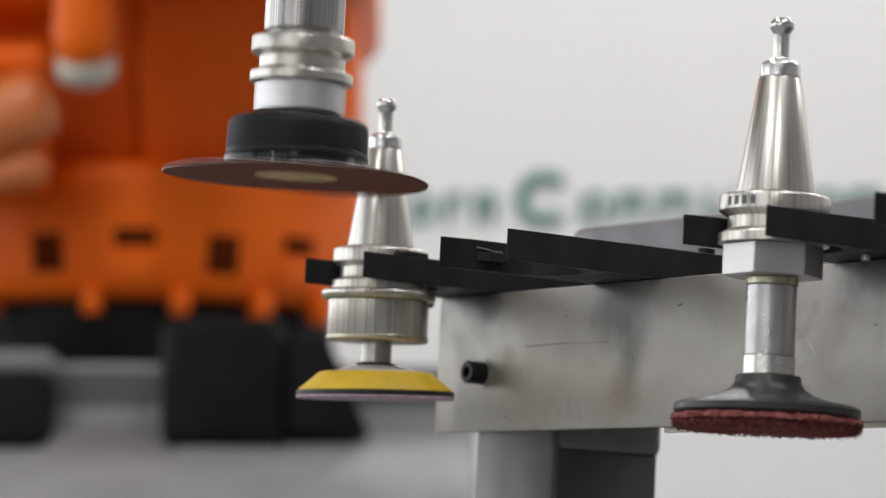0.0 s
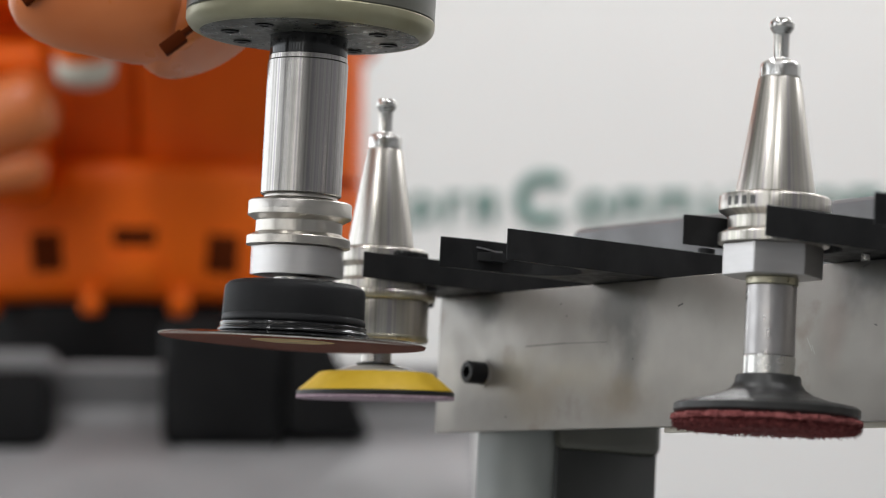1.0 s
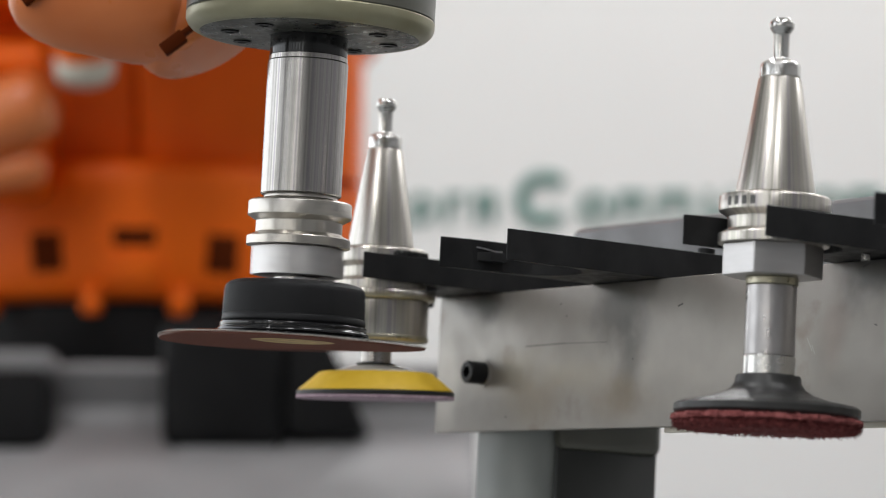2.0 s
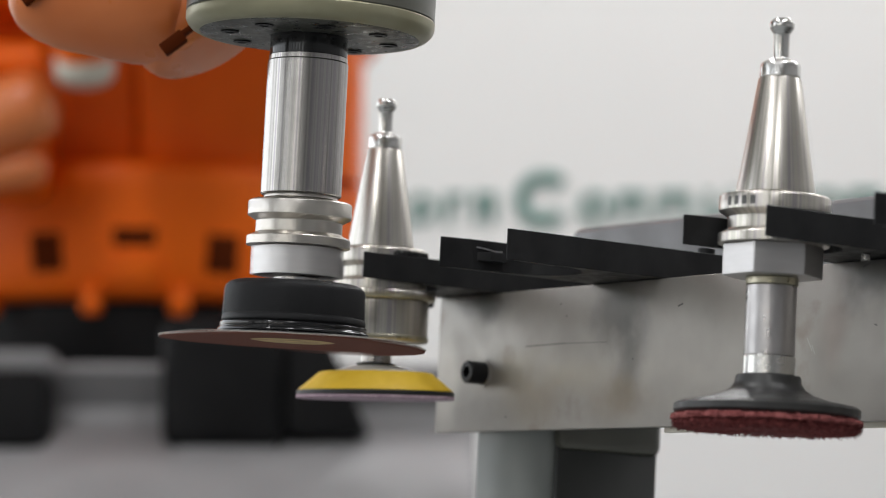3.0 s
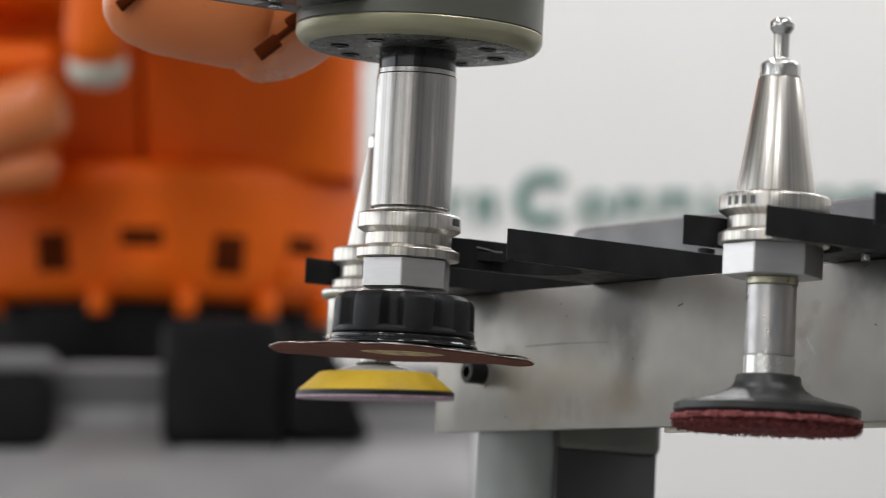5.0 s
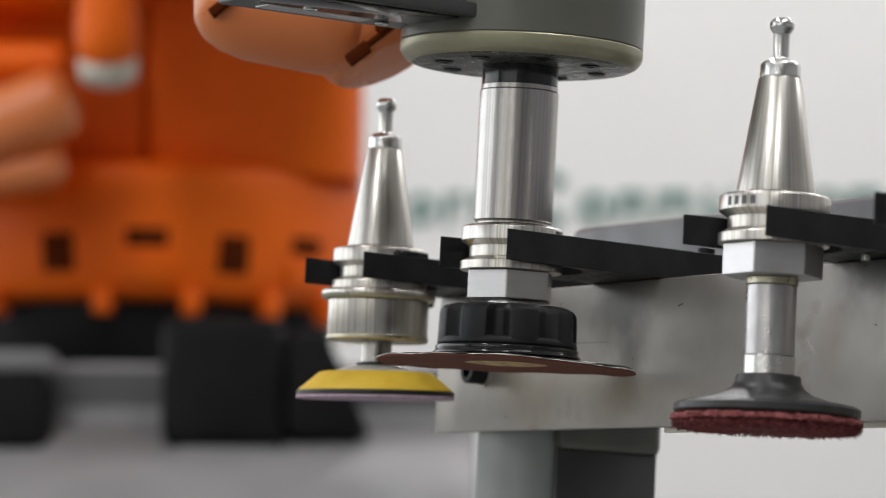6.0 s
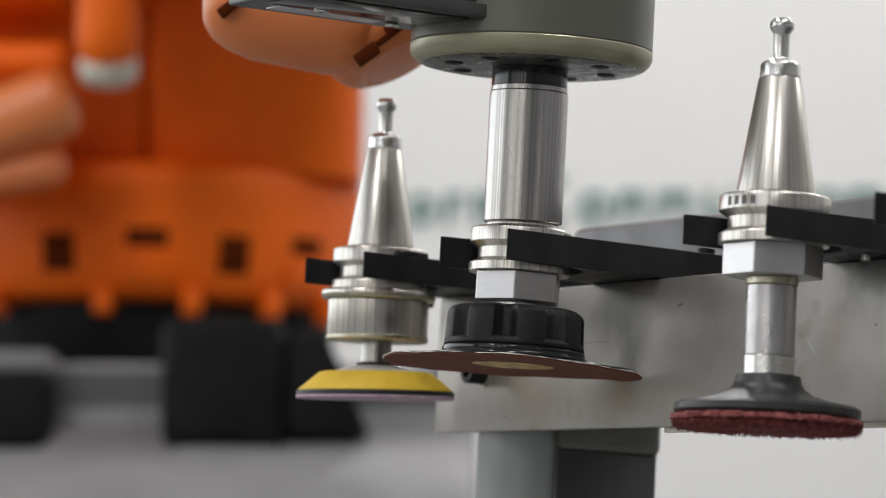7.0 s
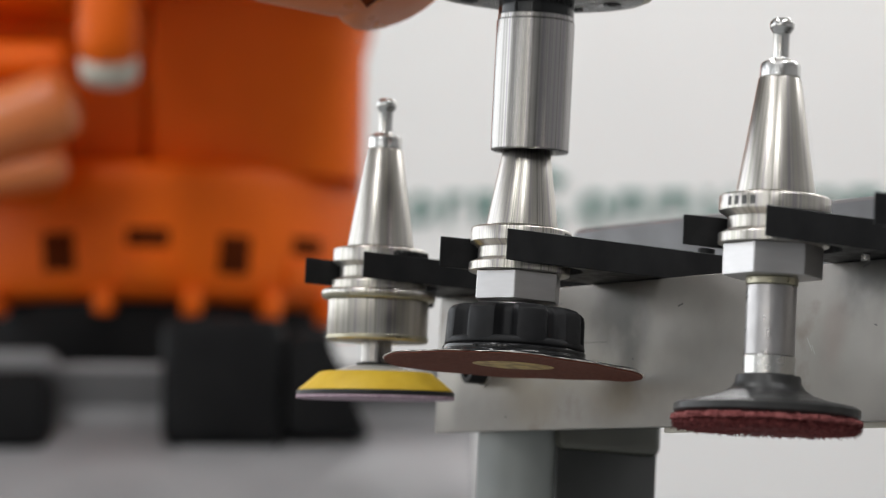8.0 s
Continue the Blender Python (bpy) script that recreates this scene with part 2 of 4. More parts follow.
def eased(profile, c):
    """Cuts each inner corner of a profile by c, so that edges catch light."""
    out = [profile[0]]
    for a, p, b in zip(profile, profile[1:], profile[2:]):
        a, p, b = Vector(a), Vector(p), Vector(b)
        k = min(c, (a - p).length * 0.4, (b - p).length * 0.4)
        if (a - p).normalized().dot((b - p).normalized()) < -0.97 or k < 1e-6:
            out.append(tuple(p))
        else:
            out.append(tuple(p + (a - p).normalized() * k))
            out.append(tuple(p + (b - p).normalized() * k))
    return out + [profile[-1]]


def lathe(profile, segs=64, ease=0.0, wave=None):
    """Turns (radius, height) in mm round z. wave(angle, radius): a factor on the radius."""
    if ease:
        profile = eased(profile, ease)
    bm = bmesh.new()
    rings = []
    for r, z in profile:
        r, z = r * 0.001, z * 0.001
        if r < 1e-6:
            rings.append([bm.verts.new((0, 0, z))])
        else:
            ring = []
            for i in range(segs):
                a = 2 * math.pi * i / segs
                k = wave(a, r) if wave else 1.0
                ring.append(bm.verts.new((r * k * math.cos(a), r * k * math.sin(a), z)))
            rings.append(ring)
    for p, q in zip(rings, rings[1:]):
        for i in range(segs):
            j = (i + 1) % segs
            if len(p) == 1 and len(q) > 1:
                bm.faces.new((p[0], q[j], q[i]))
            elif len(q) == 1 and len(p) > 1:
                bm.faces.new((p[i], p[j], q[0]))
            elif len(p) > 1:
                bm.faces.new((p[i], p[j], q[j], q[i]))
    bmesh.ops.recalc_face_normals(bm, faces=bm.faces)
    return bm


def box(x0, x1, y0, y1, z0, z1, bevel=0.0, segs=2):
    """A box in metres with rounded edges."""
    bm = bmesh.new()
    bmesh.ops.create_cube(bm, size=1)
    for v in bm.verts:
        v.co = Vector(((x0 + x1) / 2 + v.co.x * (x1 - x0), (y0 + y1) / 2 + v.co.y * (y1 - y0), (z0 + z1) / 2 + v.co.z * (z1 - z0)))
    if bevel:
        bmesh.ops.bevel(bm, geom=bm.edges[:], offset=bevel, segments=segs, affect="EDGES", profile=0.5)
    return bm


def prism(outline, z0, z1, bevel=0.0):
    """A plate with the given outline (metres)."""
    bm = bmesh.new()
    low = [bm.verts.new((x, y, z0)) for x, y in outline]
    top = [bm.verts.new((x, y, z1)) for x, y in outline]
    n = len(outline)
    bm.faces.new(low[::-1])
    bm.faces.new(top)
    for i in range(n):
        bm.faces.new((low[i], low[(i + 1) % n], top[(i + 1) % n], top[i]))
    bmesh.ops.recalc_face_normals(bm, faces=bm.faces)
    if bevel:
        bmesh.ops.bevel(bm, geom=bm.edges[:], offset=bevel, segments=1, affect="EDGES")
    return bm


def socket_screw(r, h, socket):
    """A cap screw's head with its hexagon socket, axis up."""
    bm = lathe([(0, 0), (r, 0), (r, h), (r * 0.62, h)], 32, ease=r * 0.12)
    rim = [v for v in bm.verts if abs(v.co.z - h * 0.001) < 1e-7 and v.co.to_2d().length < r * 0.00064]
    ring = []
    for i in range(6):
        a = math.pi * i / 3
        ring.append((bm.verts.new((socket * 0.001 * math.cos(a), socket * 0.001 * math.sin(a), h * 0.001)), bm.verts.new((socket * 0.001 * math.cos(a), socket * 0.001 * math.sin(a), h * 0.0004))))
    for i in range(6):
        j = (i + 1) % 6
        bm.faces.new((ring[i][0], ring[j][0], ring[j][1], ring[i][1]))
    bm.faces.new([p[1] for p in ring])
    rim.sort(key=lambda v: math.atan2(v.co.y, v.co.x) % (2 * math.pi))
    n = len(rim)
    for k in range(n):
        a0, a1 = rim[k], rim[(k + 1) % n]
        mid = (math.atan2(a0.co.y, a0.co.x) % (2 * math.pi)) + math.pi / n
        s = ring[int(round(mid / (math.pi / 3))) % 6][0]
        bm.faces.new((a0, a1, s))
    for i in range(6):
        j = (i + 1) % 6
        mid = math.pi / 3 * (i + 0.5)
        near = min(rim, key=lambda v: abs((math.atan2(v.co.y, v.co.x) % (2 * math.pi)) - mid))
        try:
            bm.faces.new((ring[i][0], near, ring[j][0]))
        except ValueError:
            pass
    return bm


# ---------- the hall ----------
def add_box(bm, *size):
    """Adds a plain box to a mesh that is being built."""
    piece = box(*size)
    me = bpy.data.meshes.new("piece")
    piece.to_mesh(me)
    piece.free()
    bm.from_mesh(me)
    bpy.data.meshes.remove(me)


def hall():
    x0, x1, y0, y1 = -5.0, 4.5, -4.5, 6.0
    part("floor", box(x0, x1, y0, y1, -0.12, 0.0), FLOOR, m=ROOM)
    part("ceiling", box(x0, x1, y0, y1, CEIL, CEIL + 0.12), CEILING, m=ROOM)
    part("wall_back", box(x0, x1, y1, y1 + 0.15, 0, CEIL), WALL, m=ROOM)
    # tall narrow unseen windows, added to the front wall to stripe the steel's reflections
    slots = [(-4.2, -3.9), (-3.4, -3.1), (-2.5, -2.2), (-1.6, -1.3), (-0.7, -0.4), (0.3, 0.6)]
    z0, z1 = 0.7, 3.5
    edges = [x0] + [e for pair in slots for e in pair] + [x1]
    bm = bmesh.new()
    for k in range(0, len(edges), 2):
        add_box(bm, edges[k], edges[k + 1], y0 - 0.15, y0, 0, CEIL)
    for a0, a1 in slots:
        add_box(bm, a0, a1, y0 - 0.15, y0, 0, z0)
        add_box(bm, a0, a1, y0 - 0.15, y0, z1, CEIL)
    part("wall_front", bm, WALL_GREY, m=ROOM)
    for k, (a0, a1) in enumerate(slots):
        win = thing("window_%d" % (k + 2), "unseen narrow window added to stripe the steel", "window", ROOM, "", "structure")
        for z in (z0 + 0.03, (z0 + z1) / 2, z1 - 0.03):
            part("rail", box(a0, a1, y0 - 0.11, y0 - 0.05, z - 0.025, z + 0.025, 0.004), WHITE_PAD, win)
        area_lamp("window_light", ROOM @ pose((a0 + a1) / 2, y0 - 0.14, (z0 + z1) / 2, 90, 0, 0), a1 - a0, z1 - z0, SLOT_POWER, (0.97, 0.985, 1.0))
    part("wall_right", box(x1, x1 + 0.15, y0, y1, 0, CEIL), WALL_PANEL, m=ROOM)
    # wide unseen window, added to the left wall as the bright source on that side
    wy0, wy1, wz0, wz1 = -3.2, 4.4, 0.9, 3.1
    bm = bmesh.new()
    for a0, a1, c0, c1 in ((y0, wy0, 0, CEIL), (wy1, y1, 0, CEIL), (wy0, wy1, 0, wz0), (wy0, wy1, wz1, CEIL)):
        add_box(bm, x0 - 0.15, x0, a0, a1, c0, c1)
    part("wall_left", bm, WALL, m=ROOM)
    win = thing("window_1", "wide unseen window added for light from the left", "window", ROOM, "", "structure")
    for k in range(9):
        y = wy0 + (wy1 - wy0) * k / 8
        part("mullion", box(x0 - 0.11, x0 - 0.05, y - 0.03, y + 0.03, wz0, wz1, 0.004), WHITE_PAD, win)
    for z in (wz0 + 0.03, (wz0 + wz1) / 2, wz1 - 0.03):
        part("rail", box(x0 - 0.109, x0 - 0.051, wy0, wy1, z - 0.028, z + 0.028, 0.004), WHITE_PAD, win)
    area_lamp("window_light", ROOM @ pose(x0 - 0.14, (wy0 + wy1) / 2, (wz0 + wz1) / 2, 0, -90, 0), wz1 - wz0, wy1 - wy0, WINDOW_POWER, (0.985, 0.99, 1.0))
    for name, label in (("floor", "grey epoxy workshop floor"), ("ceiling", "pale painted workshop ceiling"), ("wall_back", "plain white painted back wall"),
                        ("wall_front", "plain grey wall with added narrow windows"), ("wall_right", "grey panelled wall"), ("wall_left", "plain white wall with an added wide window")):
        tagged(bpy.data.objects[name], label, name.split("_")[0], "", "structure")


def ceiling_light(x, y, length=1.5, width=0.3):
    m = ROOM @ pose(x, y, CEIL)
    ob = thing("ceiling_light", "unseen white ceiling luminaire with a long area lamp", "lamp", m, "ceiling lights")
    part("frame", box(-width / 2 - 0.02, width / 2 + 0.02, -length / 2 - 0.02, length / 2 + 0.02, -0.08, 0, 0.005), WHITE_PAD, ob)
    area_lamp("luminaire_light", m @ pose(0, 0, -0.09), width, length, LAMP_POWER)


hall()
# Unseen luminaires; the rear row brightens the back wall, the front pair the steel.
for lx, ly in ((-2.6, 4.9), (-0.2, 4.9), (2.2, 4.9), (-1.9, 0.4), (0.6, 1.0), (-1.6, -2.4), (0.9, -2.4)):
    ceiling_light(lx, ly)


def wall_sign():
    """Row of green shapes on the back wall, in place of a company's lettering."""
    y = 5.9995
    sign = thing("wall_sign", "row of green lettering shapes on the white wall", "sign", ROOM)

    def arc(x, z, rx, rz, wide, a0, a1):
        bm = bmesh.new()
        rows = []
        n = 28
        for k in range(n + 1):
            t = radians(a0 + (a1 - a0) * k / n)
            c, q = math.cos(t), math.sin(t)
            rows.append([bm.verts.new((x + (rx + o) * c, yy, z + (rz + o) * q)) for o, yy in ((0, y), (0, y - 0.008), (-wide, y - 0.008), (-wide, y))])
        for p, q in zip(rows, rows[1:]):
            for i in range(4):
                bm.faces.new((p[i], p[(i + 1) % 4], q[(i + 1) % 4], q[i]))
        bm.faces.new(rows[0])
        bm.faces.new(rows[-1][::-1])
        bmesh.ops.recalc_face_normals(bm, faces=bm.faces)
        part("letter_shape", bm, GREEN, sign)

    def bar(x0, x1, z0, z1):
        part("letter_shape", box(x0, x1, y - 0.008, y, z0, z1, 0.001), GREEN, sign)

    lo, hi = 1.521, 1.584
    arc(-2.803, 1.571, 0.065, 0.057, 0.025, 42, 318)
    for x in (-3.085, -2.690, -2.190):
        arc(x, 1.552, 0.034, 0.032, 0.014, 0, 360)
    for x in (-3.200, -3.020, -2.955, -2.920, -2.630, -2.585, -2.540, -2.490, -2.440, -2.390, -2.330, -2.280, -2.240, -2.135, -2.090, -2.045, -1.995):
        bar(x - 0.008, x + 0.008, lo, hi)
    for x0, x1, z in ((-3.020, -2.985, hi), (-2.950, -2.920, hi), (-2.630, -2.585, hi), (-2.540, -2.490, hi), (-2.440, -2.390, lo + 0.016), (-2.330, -2.280, 1.56), (-2.135, -2.090, hi), (-2.045, -1.995, hi)):
        bar(x0, x1, z - 0.016, z)
    return sign


wall_sign()


# ---------- tool stand: bar, post, rail, forks ----------
STAND = pose(0.0354, 1.4683, 0.0, 0, 0, -57.1)
GAUGE = 0.9193
BAR_TOP = 0.8995


def rounded_corners(x0, x1, y0, y1, r, near):
    """Outline of a square tube with one corner, at (x1, y0), rounder than the others."""
    out = []
    for cx, cy, q, start in ((x1, y1, r, 0), (x0, y1, r, 90), (x0, y0, r, 180), (x1, y0, near, 270)):
        ox, oy = (cx - q if cx == x1 else cx + q), (cy - q if cy == y1 else cy + q)
        out += [(ox + q * math.cos(radians(start + k * 10)), oy + q * math.sin(radians(start + k * 10))) for k in range(10)]
    return out


def tool_stand():
    ob = thing("tool_stand", "bare steel bar on a grey-green painted post", "tool stand", STAND)
    # folded angle along x: front plate and top flange
    y0, y1, z0, z1, t = 0.060, 0.140, 0.8315, BAR_TOP, 0.004
    bar = bmesh.new()
    section = ((y0, z0), (y0 + t, z0), (y0 + t, z1 - t), (y1, z1 - t), (y1, z1), (y0, z1))
    ends = [[bar.verts.new((x, a, b)) for a, b in section] for x in (-0.1575, 0.80)]
    for k in range(6):
        j = (k + 1) % 6
        bar.faces.new((ends[0][k], ends[0][j], ends[1][j], ends[1][k]))
    bar.faces.new(ends[0])
    bar.faces.new(ends[1])
    bmesh.ops.recalc_face_normals(bar, faces=bar.faces)
    bmesh.ops.bevel(bar, geom=bar.edges[:], offset=0.0006, segments=2, affect="EDGES", profile=0.5)
    part("bar", bar, BARE, ob, "bare mill steel bar with stains and painted shade")
    part("post", prism(rounded_corners(-0.1285, -0.091, 0.0643, 0.1485, 0.007, 0.022), 0.02, BAR_TOP - 0.0042), POST, ob, "grey-green painted steel post")
    # Plate added where the post's own side only falls dark.
    part("side_shade_plate", box(-0.0908, -0.0875, 0.0870, 0.1480, 0.02, 0.870, 0.0015, 2), CHARCOAL, ob, "charcoal plate that paints the post's shaded side")
    part("top_strip", box(-0.0910, -0.0840, 0.0860, 0.1480, 0.8245, 0.8460, 0.0048, 6), OLIVE, ob, "rounded grey-green strip under the bar")
    part("foot_plate", box(-0.20, 0.02, 0.0, 0.20, 0.0, 0.02, 0.002), POST, ob)
    part("edge_strip", box(0.028, 0.80, 0.0642, 0.0670, 0.8292, 0.840, 0.0006), CREAM, ob, "cream strip behind the bar's lower edge")
    part("back_rail", box(-0.175, 0.80, 0.150, 0.172, 0.845, 0.9455, 0.005, 3), RAIL, ob, "dark grey painted rail")
    for k, (x0, z0_, x1, z1_, w) in enumerate(((-0.080, 0.8722, -0.047, 0.8726, 0.00022), (-0.047, 0.8726, -0.013, 0.8718, 0.00012), (0.0405, 0.8862, 0.0442, 0.8872, 0.0004), (-0.0470, 0.8852, -0.0463, 0.8857, 0.0004),
                                              (-0.0522, 0.8914, -0.0514, 0.8918, 0.0004), (0.133, 0.8680, 0.1365, 0.8625, 0.00012), (0.1362, 0.8650, 0.1385, 0.8610, 0.00010), (0.1765, 0.8722, 0.1785, 0.8716, 0.0003), (0.168, 0.8968, 0.173, 0.8982, 0.0005), (-0.0946, 0.8382, -0.0938, 0.8387, 0.0005), (0.0072, 0.8636, 0.0082, 0.8630, 0.0004))):
        d = Vector((x1 - x0, 0, z1_ - z0_))
        part("scratch", box(-d.length / 2, d.length / 2, -0.00002, 0.0001, -w, w), SCRATCH_PALE if k in (5, 6) else GRIME, ob, "", pose((x0 + x1) / 2, 0.0600, (z0_ + z1_) / 2, 0, -math.degrees(math.atan2(d.z, d.x)), 0))
    part("cap_screw", socket_screw(5.6, 10.5, 3.2), BOLT_BLACK, ob, "black socket head screw", pose(-0.1155, 0.0602, 0.8602, 90))
    part("washer", lathe([(5.0, 0), (7.0, 0), (7.0, 1.0), (5.0, 1.0)], 32), BARE, ob, "", pose(-0.1155, 0.0602, 0.8602, 90))
    return ob


def fork(b, a, top, label, stop=False):
    """Black fork for one tool holder; its own x runs along the bar, y away from the slot's mouth."""
    ob = thing("tool_fork", label, "tool fork", STAND @ pose(b, a, GAUGE), "tool forks")
    z0, z1 = BAR_TOP + 0.0003 - GAUGE, top
    slot = [(0.0237 * math.cos(t), 0.006 + 0.0237 * math.sin(t)) for t in [radians(d) for d in range(0, 181, 12)]]
    outline = [(0.0268, -0.0262), (0.0275, -0.0262), (0.0275, 0.136), (-0.0275, 0.136), (-0.0275, -0.0262), (-0.0268, -0.0262), (-0.0237, -0.010)] + slot[::-1] + [(0.0237, -0.010)]
    part("fork_body", prism(outline, z0, z1, 0.0003), BLACKENED, ob)
    for s in (1, -1):
        lip = [(0.0238 * s, -0.008), (0.0238 * s, 0.006), (0.0195 * s, 0.006), (0.0195 * s, -0.003)]
        part("lip", prism(lip if s > 0 else lip[::-1], -0.0152, -0.0112, 0.0002), BLACKENED, ob)
    for x in (-0.014, 0.014):
        part("cap_screw", socket_screw(4.2, 4.0, 2.4), BOLT_BLACK, ob, "", pose(x, 0.095, z1))
    if stop:
        part("spring_plunger", lathe([(0, -3.0), (2.0, -3.0), (2.0, 0), (0, 0)], 20, ease=0.4), CHROME, ob, "small bright steel plunger", pose(0.014, 0.0375, z0))
    return ob


# ---------- tool holders ----------
def holder(ob):
    """Steel taper with its pull stud and gripper flange; the flange's top is at z = 0."""
    part("pull_stud", lathe([(0, 73), (3.6, 73), (5.1, 71.2), (5.1, 69.0), (3.4, 66.4), (3.3, 56.2), (4.6, 56.0), (7.4, 54.6), (8.35, 53.4), (8.35, 48.1), (0, 48.1)], 48, ease=0.35), CHROME, ob, "polished pull stud")
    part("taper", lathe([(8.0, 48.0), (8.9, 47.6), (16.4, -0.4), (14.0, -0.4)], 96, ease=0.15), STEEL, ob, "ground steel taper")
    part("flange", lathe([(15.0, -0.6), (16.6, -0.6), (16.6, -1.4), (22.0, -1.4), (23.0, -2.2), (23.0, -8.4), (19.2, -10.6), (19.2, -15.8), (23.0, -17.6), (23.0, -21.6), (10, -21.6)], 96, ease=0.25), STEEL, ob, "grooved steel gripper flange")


def hexagon_body(ob, turn, z0=-21.7, z1=-34.8):
    corners = [(0.0209 * math.cos(radians(60 * k)), 0.0209 * math.sin(radians(60 * k))) for k in range(6)]
    part("hexagon_body", prism(corners, z1 * 0.001, z0 * 0.001, 0.0004), MILLED, ob, "milled hexagonal steel body", pose(0, 0, 0, 0, 0, turn))


def felt_tool(m):
    ob = thing("felt_disc_tool", "steel taper holder with rubber pad and dark red felt disc", "grinding tool", m)
    holder(ob)
    hexagon_body(ob, 2.2)
    part("ring", lathe([(5, -34.9), (10.9, -34.9), (10.9, -38.2), (5, -38.2)], 48, ease=0.4), BRASSY, ob, "yellowish steel ring")
    part("rod", lathe([(4, -38.3), (10.4, -38.3), (10.4, -67.0), (4, -67.0)], 64, ease=0.2), SATIN, ob, "dull steel rod")
    part("collar", lathe([(4, -67.1), (10.8, -67.1), (10.8, -75.1), (4, -75.1)], 64, ease=0.4), CHROME, ob, "bright steel collar")
    part("backing_pad", lathe([(0, -75.2), (13.0, -75.2), (13.5, -76.2), (13.7, -78.2), (15.4, -80.8), (19.0, -82.9), (25, -84.8), (32, -86.2), (36.5, -87.0), (38.2, -88.2), (38.4, -90.6), (37.6, -91.6), (0, -91.6)], 96), RUBBER, ob, "flared black rubber backing pad")
    # felt disc with a ragged rim and loose fibres
    rnd = random.Random(4)
    def layer(prof, segs=300):
        bm = bmesh.new()
        rings = []
        for r, z in prof:
            if r == 0:
                rings.append([bm.verts.new((0, 0, z * 0.001))])
                continue
            ring, drift = [], 0.0
            for i in range(segs):
                t = 2 * math.pi * i / segs
                drift = drift * 0.8 + rnd.uniform(-0.26, 0.26)
                q = r + drift + rnd.uniform(-0.35, 0.3)
                ring.append(bm.verts.new((q * 0.001 * math.cos(t), q * 0.001 * math.sin(t), (z + drift * 0.5 + rnd.uniform(-0.4, 0.4)) * 0.001)))
            rings.append(ring)
        for p, q in zip(rings, rings[1:]):
            for i in range(segs):
                j = (i + 1) % segs
                if len(p) == 1:
                    bm.faces.new((p[0], q[j], q[i]))
                elif len(q) == 1:
                    bm.faces.new((p[i], p[j], q[0]))
                else:
                    bm.faces.new((p[i], p[j], q[j], q[i]))
        bmesh.ops.recalc_face_normals(bm, faces=bm.faces)
        return bm

    part("felt_backing", layer([(0, -91.7), (36.0, -91.7), (37.6, -92.3), (38.9, -93.0), (39.2, -93.9), (38.9, -94.7), (37.4, -95.0), (0, -95.0)]), FELT_PALE, ob, "pinkish felt backing layer")
    disc = part("felt_disc", layer([(0, -94.9), (36.8, -94.9), (38.0, -95.5), (38.2, -96.3), (37.8, -97.1), (36.6, -97.8), (0, -98.0)]), FELT, ob, "ragged dark red non-woven felt disc")
    verts, faces = [], []
    for i in range(5200):
        t = rnd.uniform(0, 2 * math.pi)
        z = -rnd.uniform(92.4, 98.6)
        r = 38.0 - max(0.0, -z - 96.2) * 0.9 if z > -97.5 else rnd.uniform(33, 38.2)
        p = Vector((r * math.cos(t), r * math.sin(t), max(z, -97.7)))
        d = Vector((math.cos(t), math.sin(t), rnd.uniform(-0.9, 0.3))) if z > -97.5 else Vector((rnd.uniform(-0.6, 0.6) + math.cos(t) * 0.5, rnd.uniform(-0.6, 0.6) + math.sin(t) * 0.5, -0.8))
        side = Vector((-math.sin(t), math.cos(t), rnd.uniform(-0.6, 0.6))).normalized() * rnd.uniform(0.12, 0.28)
        d = d.normalized() * rnd.uniform(0.4, 2.0)
        bend = side.normalized() * rnd.uniform(-0.7, 0.7)
        n = len(verts)
        verts += [(p - side) * 0.001, (p + side) * 0.001, (p + d * 0.5 + side) * 0.001, (p + d * 0.5 - side) * 0.001, (p + d + bend) * 0.001]
        faces += [(n, n + 1, n + 2, n + 3), (n + 3, n + 2, n + 4)]
    me = bpy.data.meshes.new("loose_fuzz")
    me.from_pydata(verts, [], faces)
    me.materials.append(FELT)
    fib = new("loose_fuzz", me)
    fib.parent = disc
    tagged(fib, "loose dark red fibres", "", "", "stuff")
    # worn engraving on the flange, as plain bars
    for deg, w in ((-149, 0.0011), (-139, 0.0010), (-129, 0.0011), (-119, 0.0011)):
        part("engraving_bar", box(-w, w, -0.0001, 0.0001, -0.0018, 0.0018), ETCH, ob, "", pose(0.02303 * math.cos(radians(deg)), 0.02303 * math.sin(radians(deg)), -0.0053, 0, 0, deg + 90))
    return ob


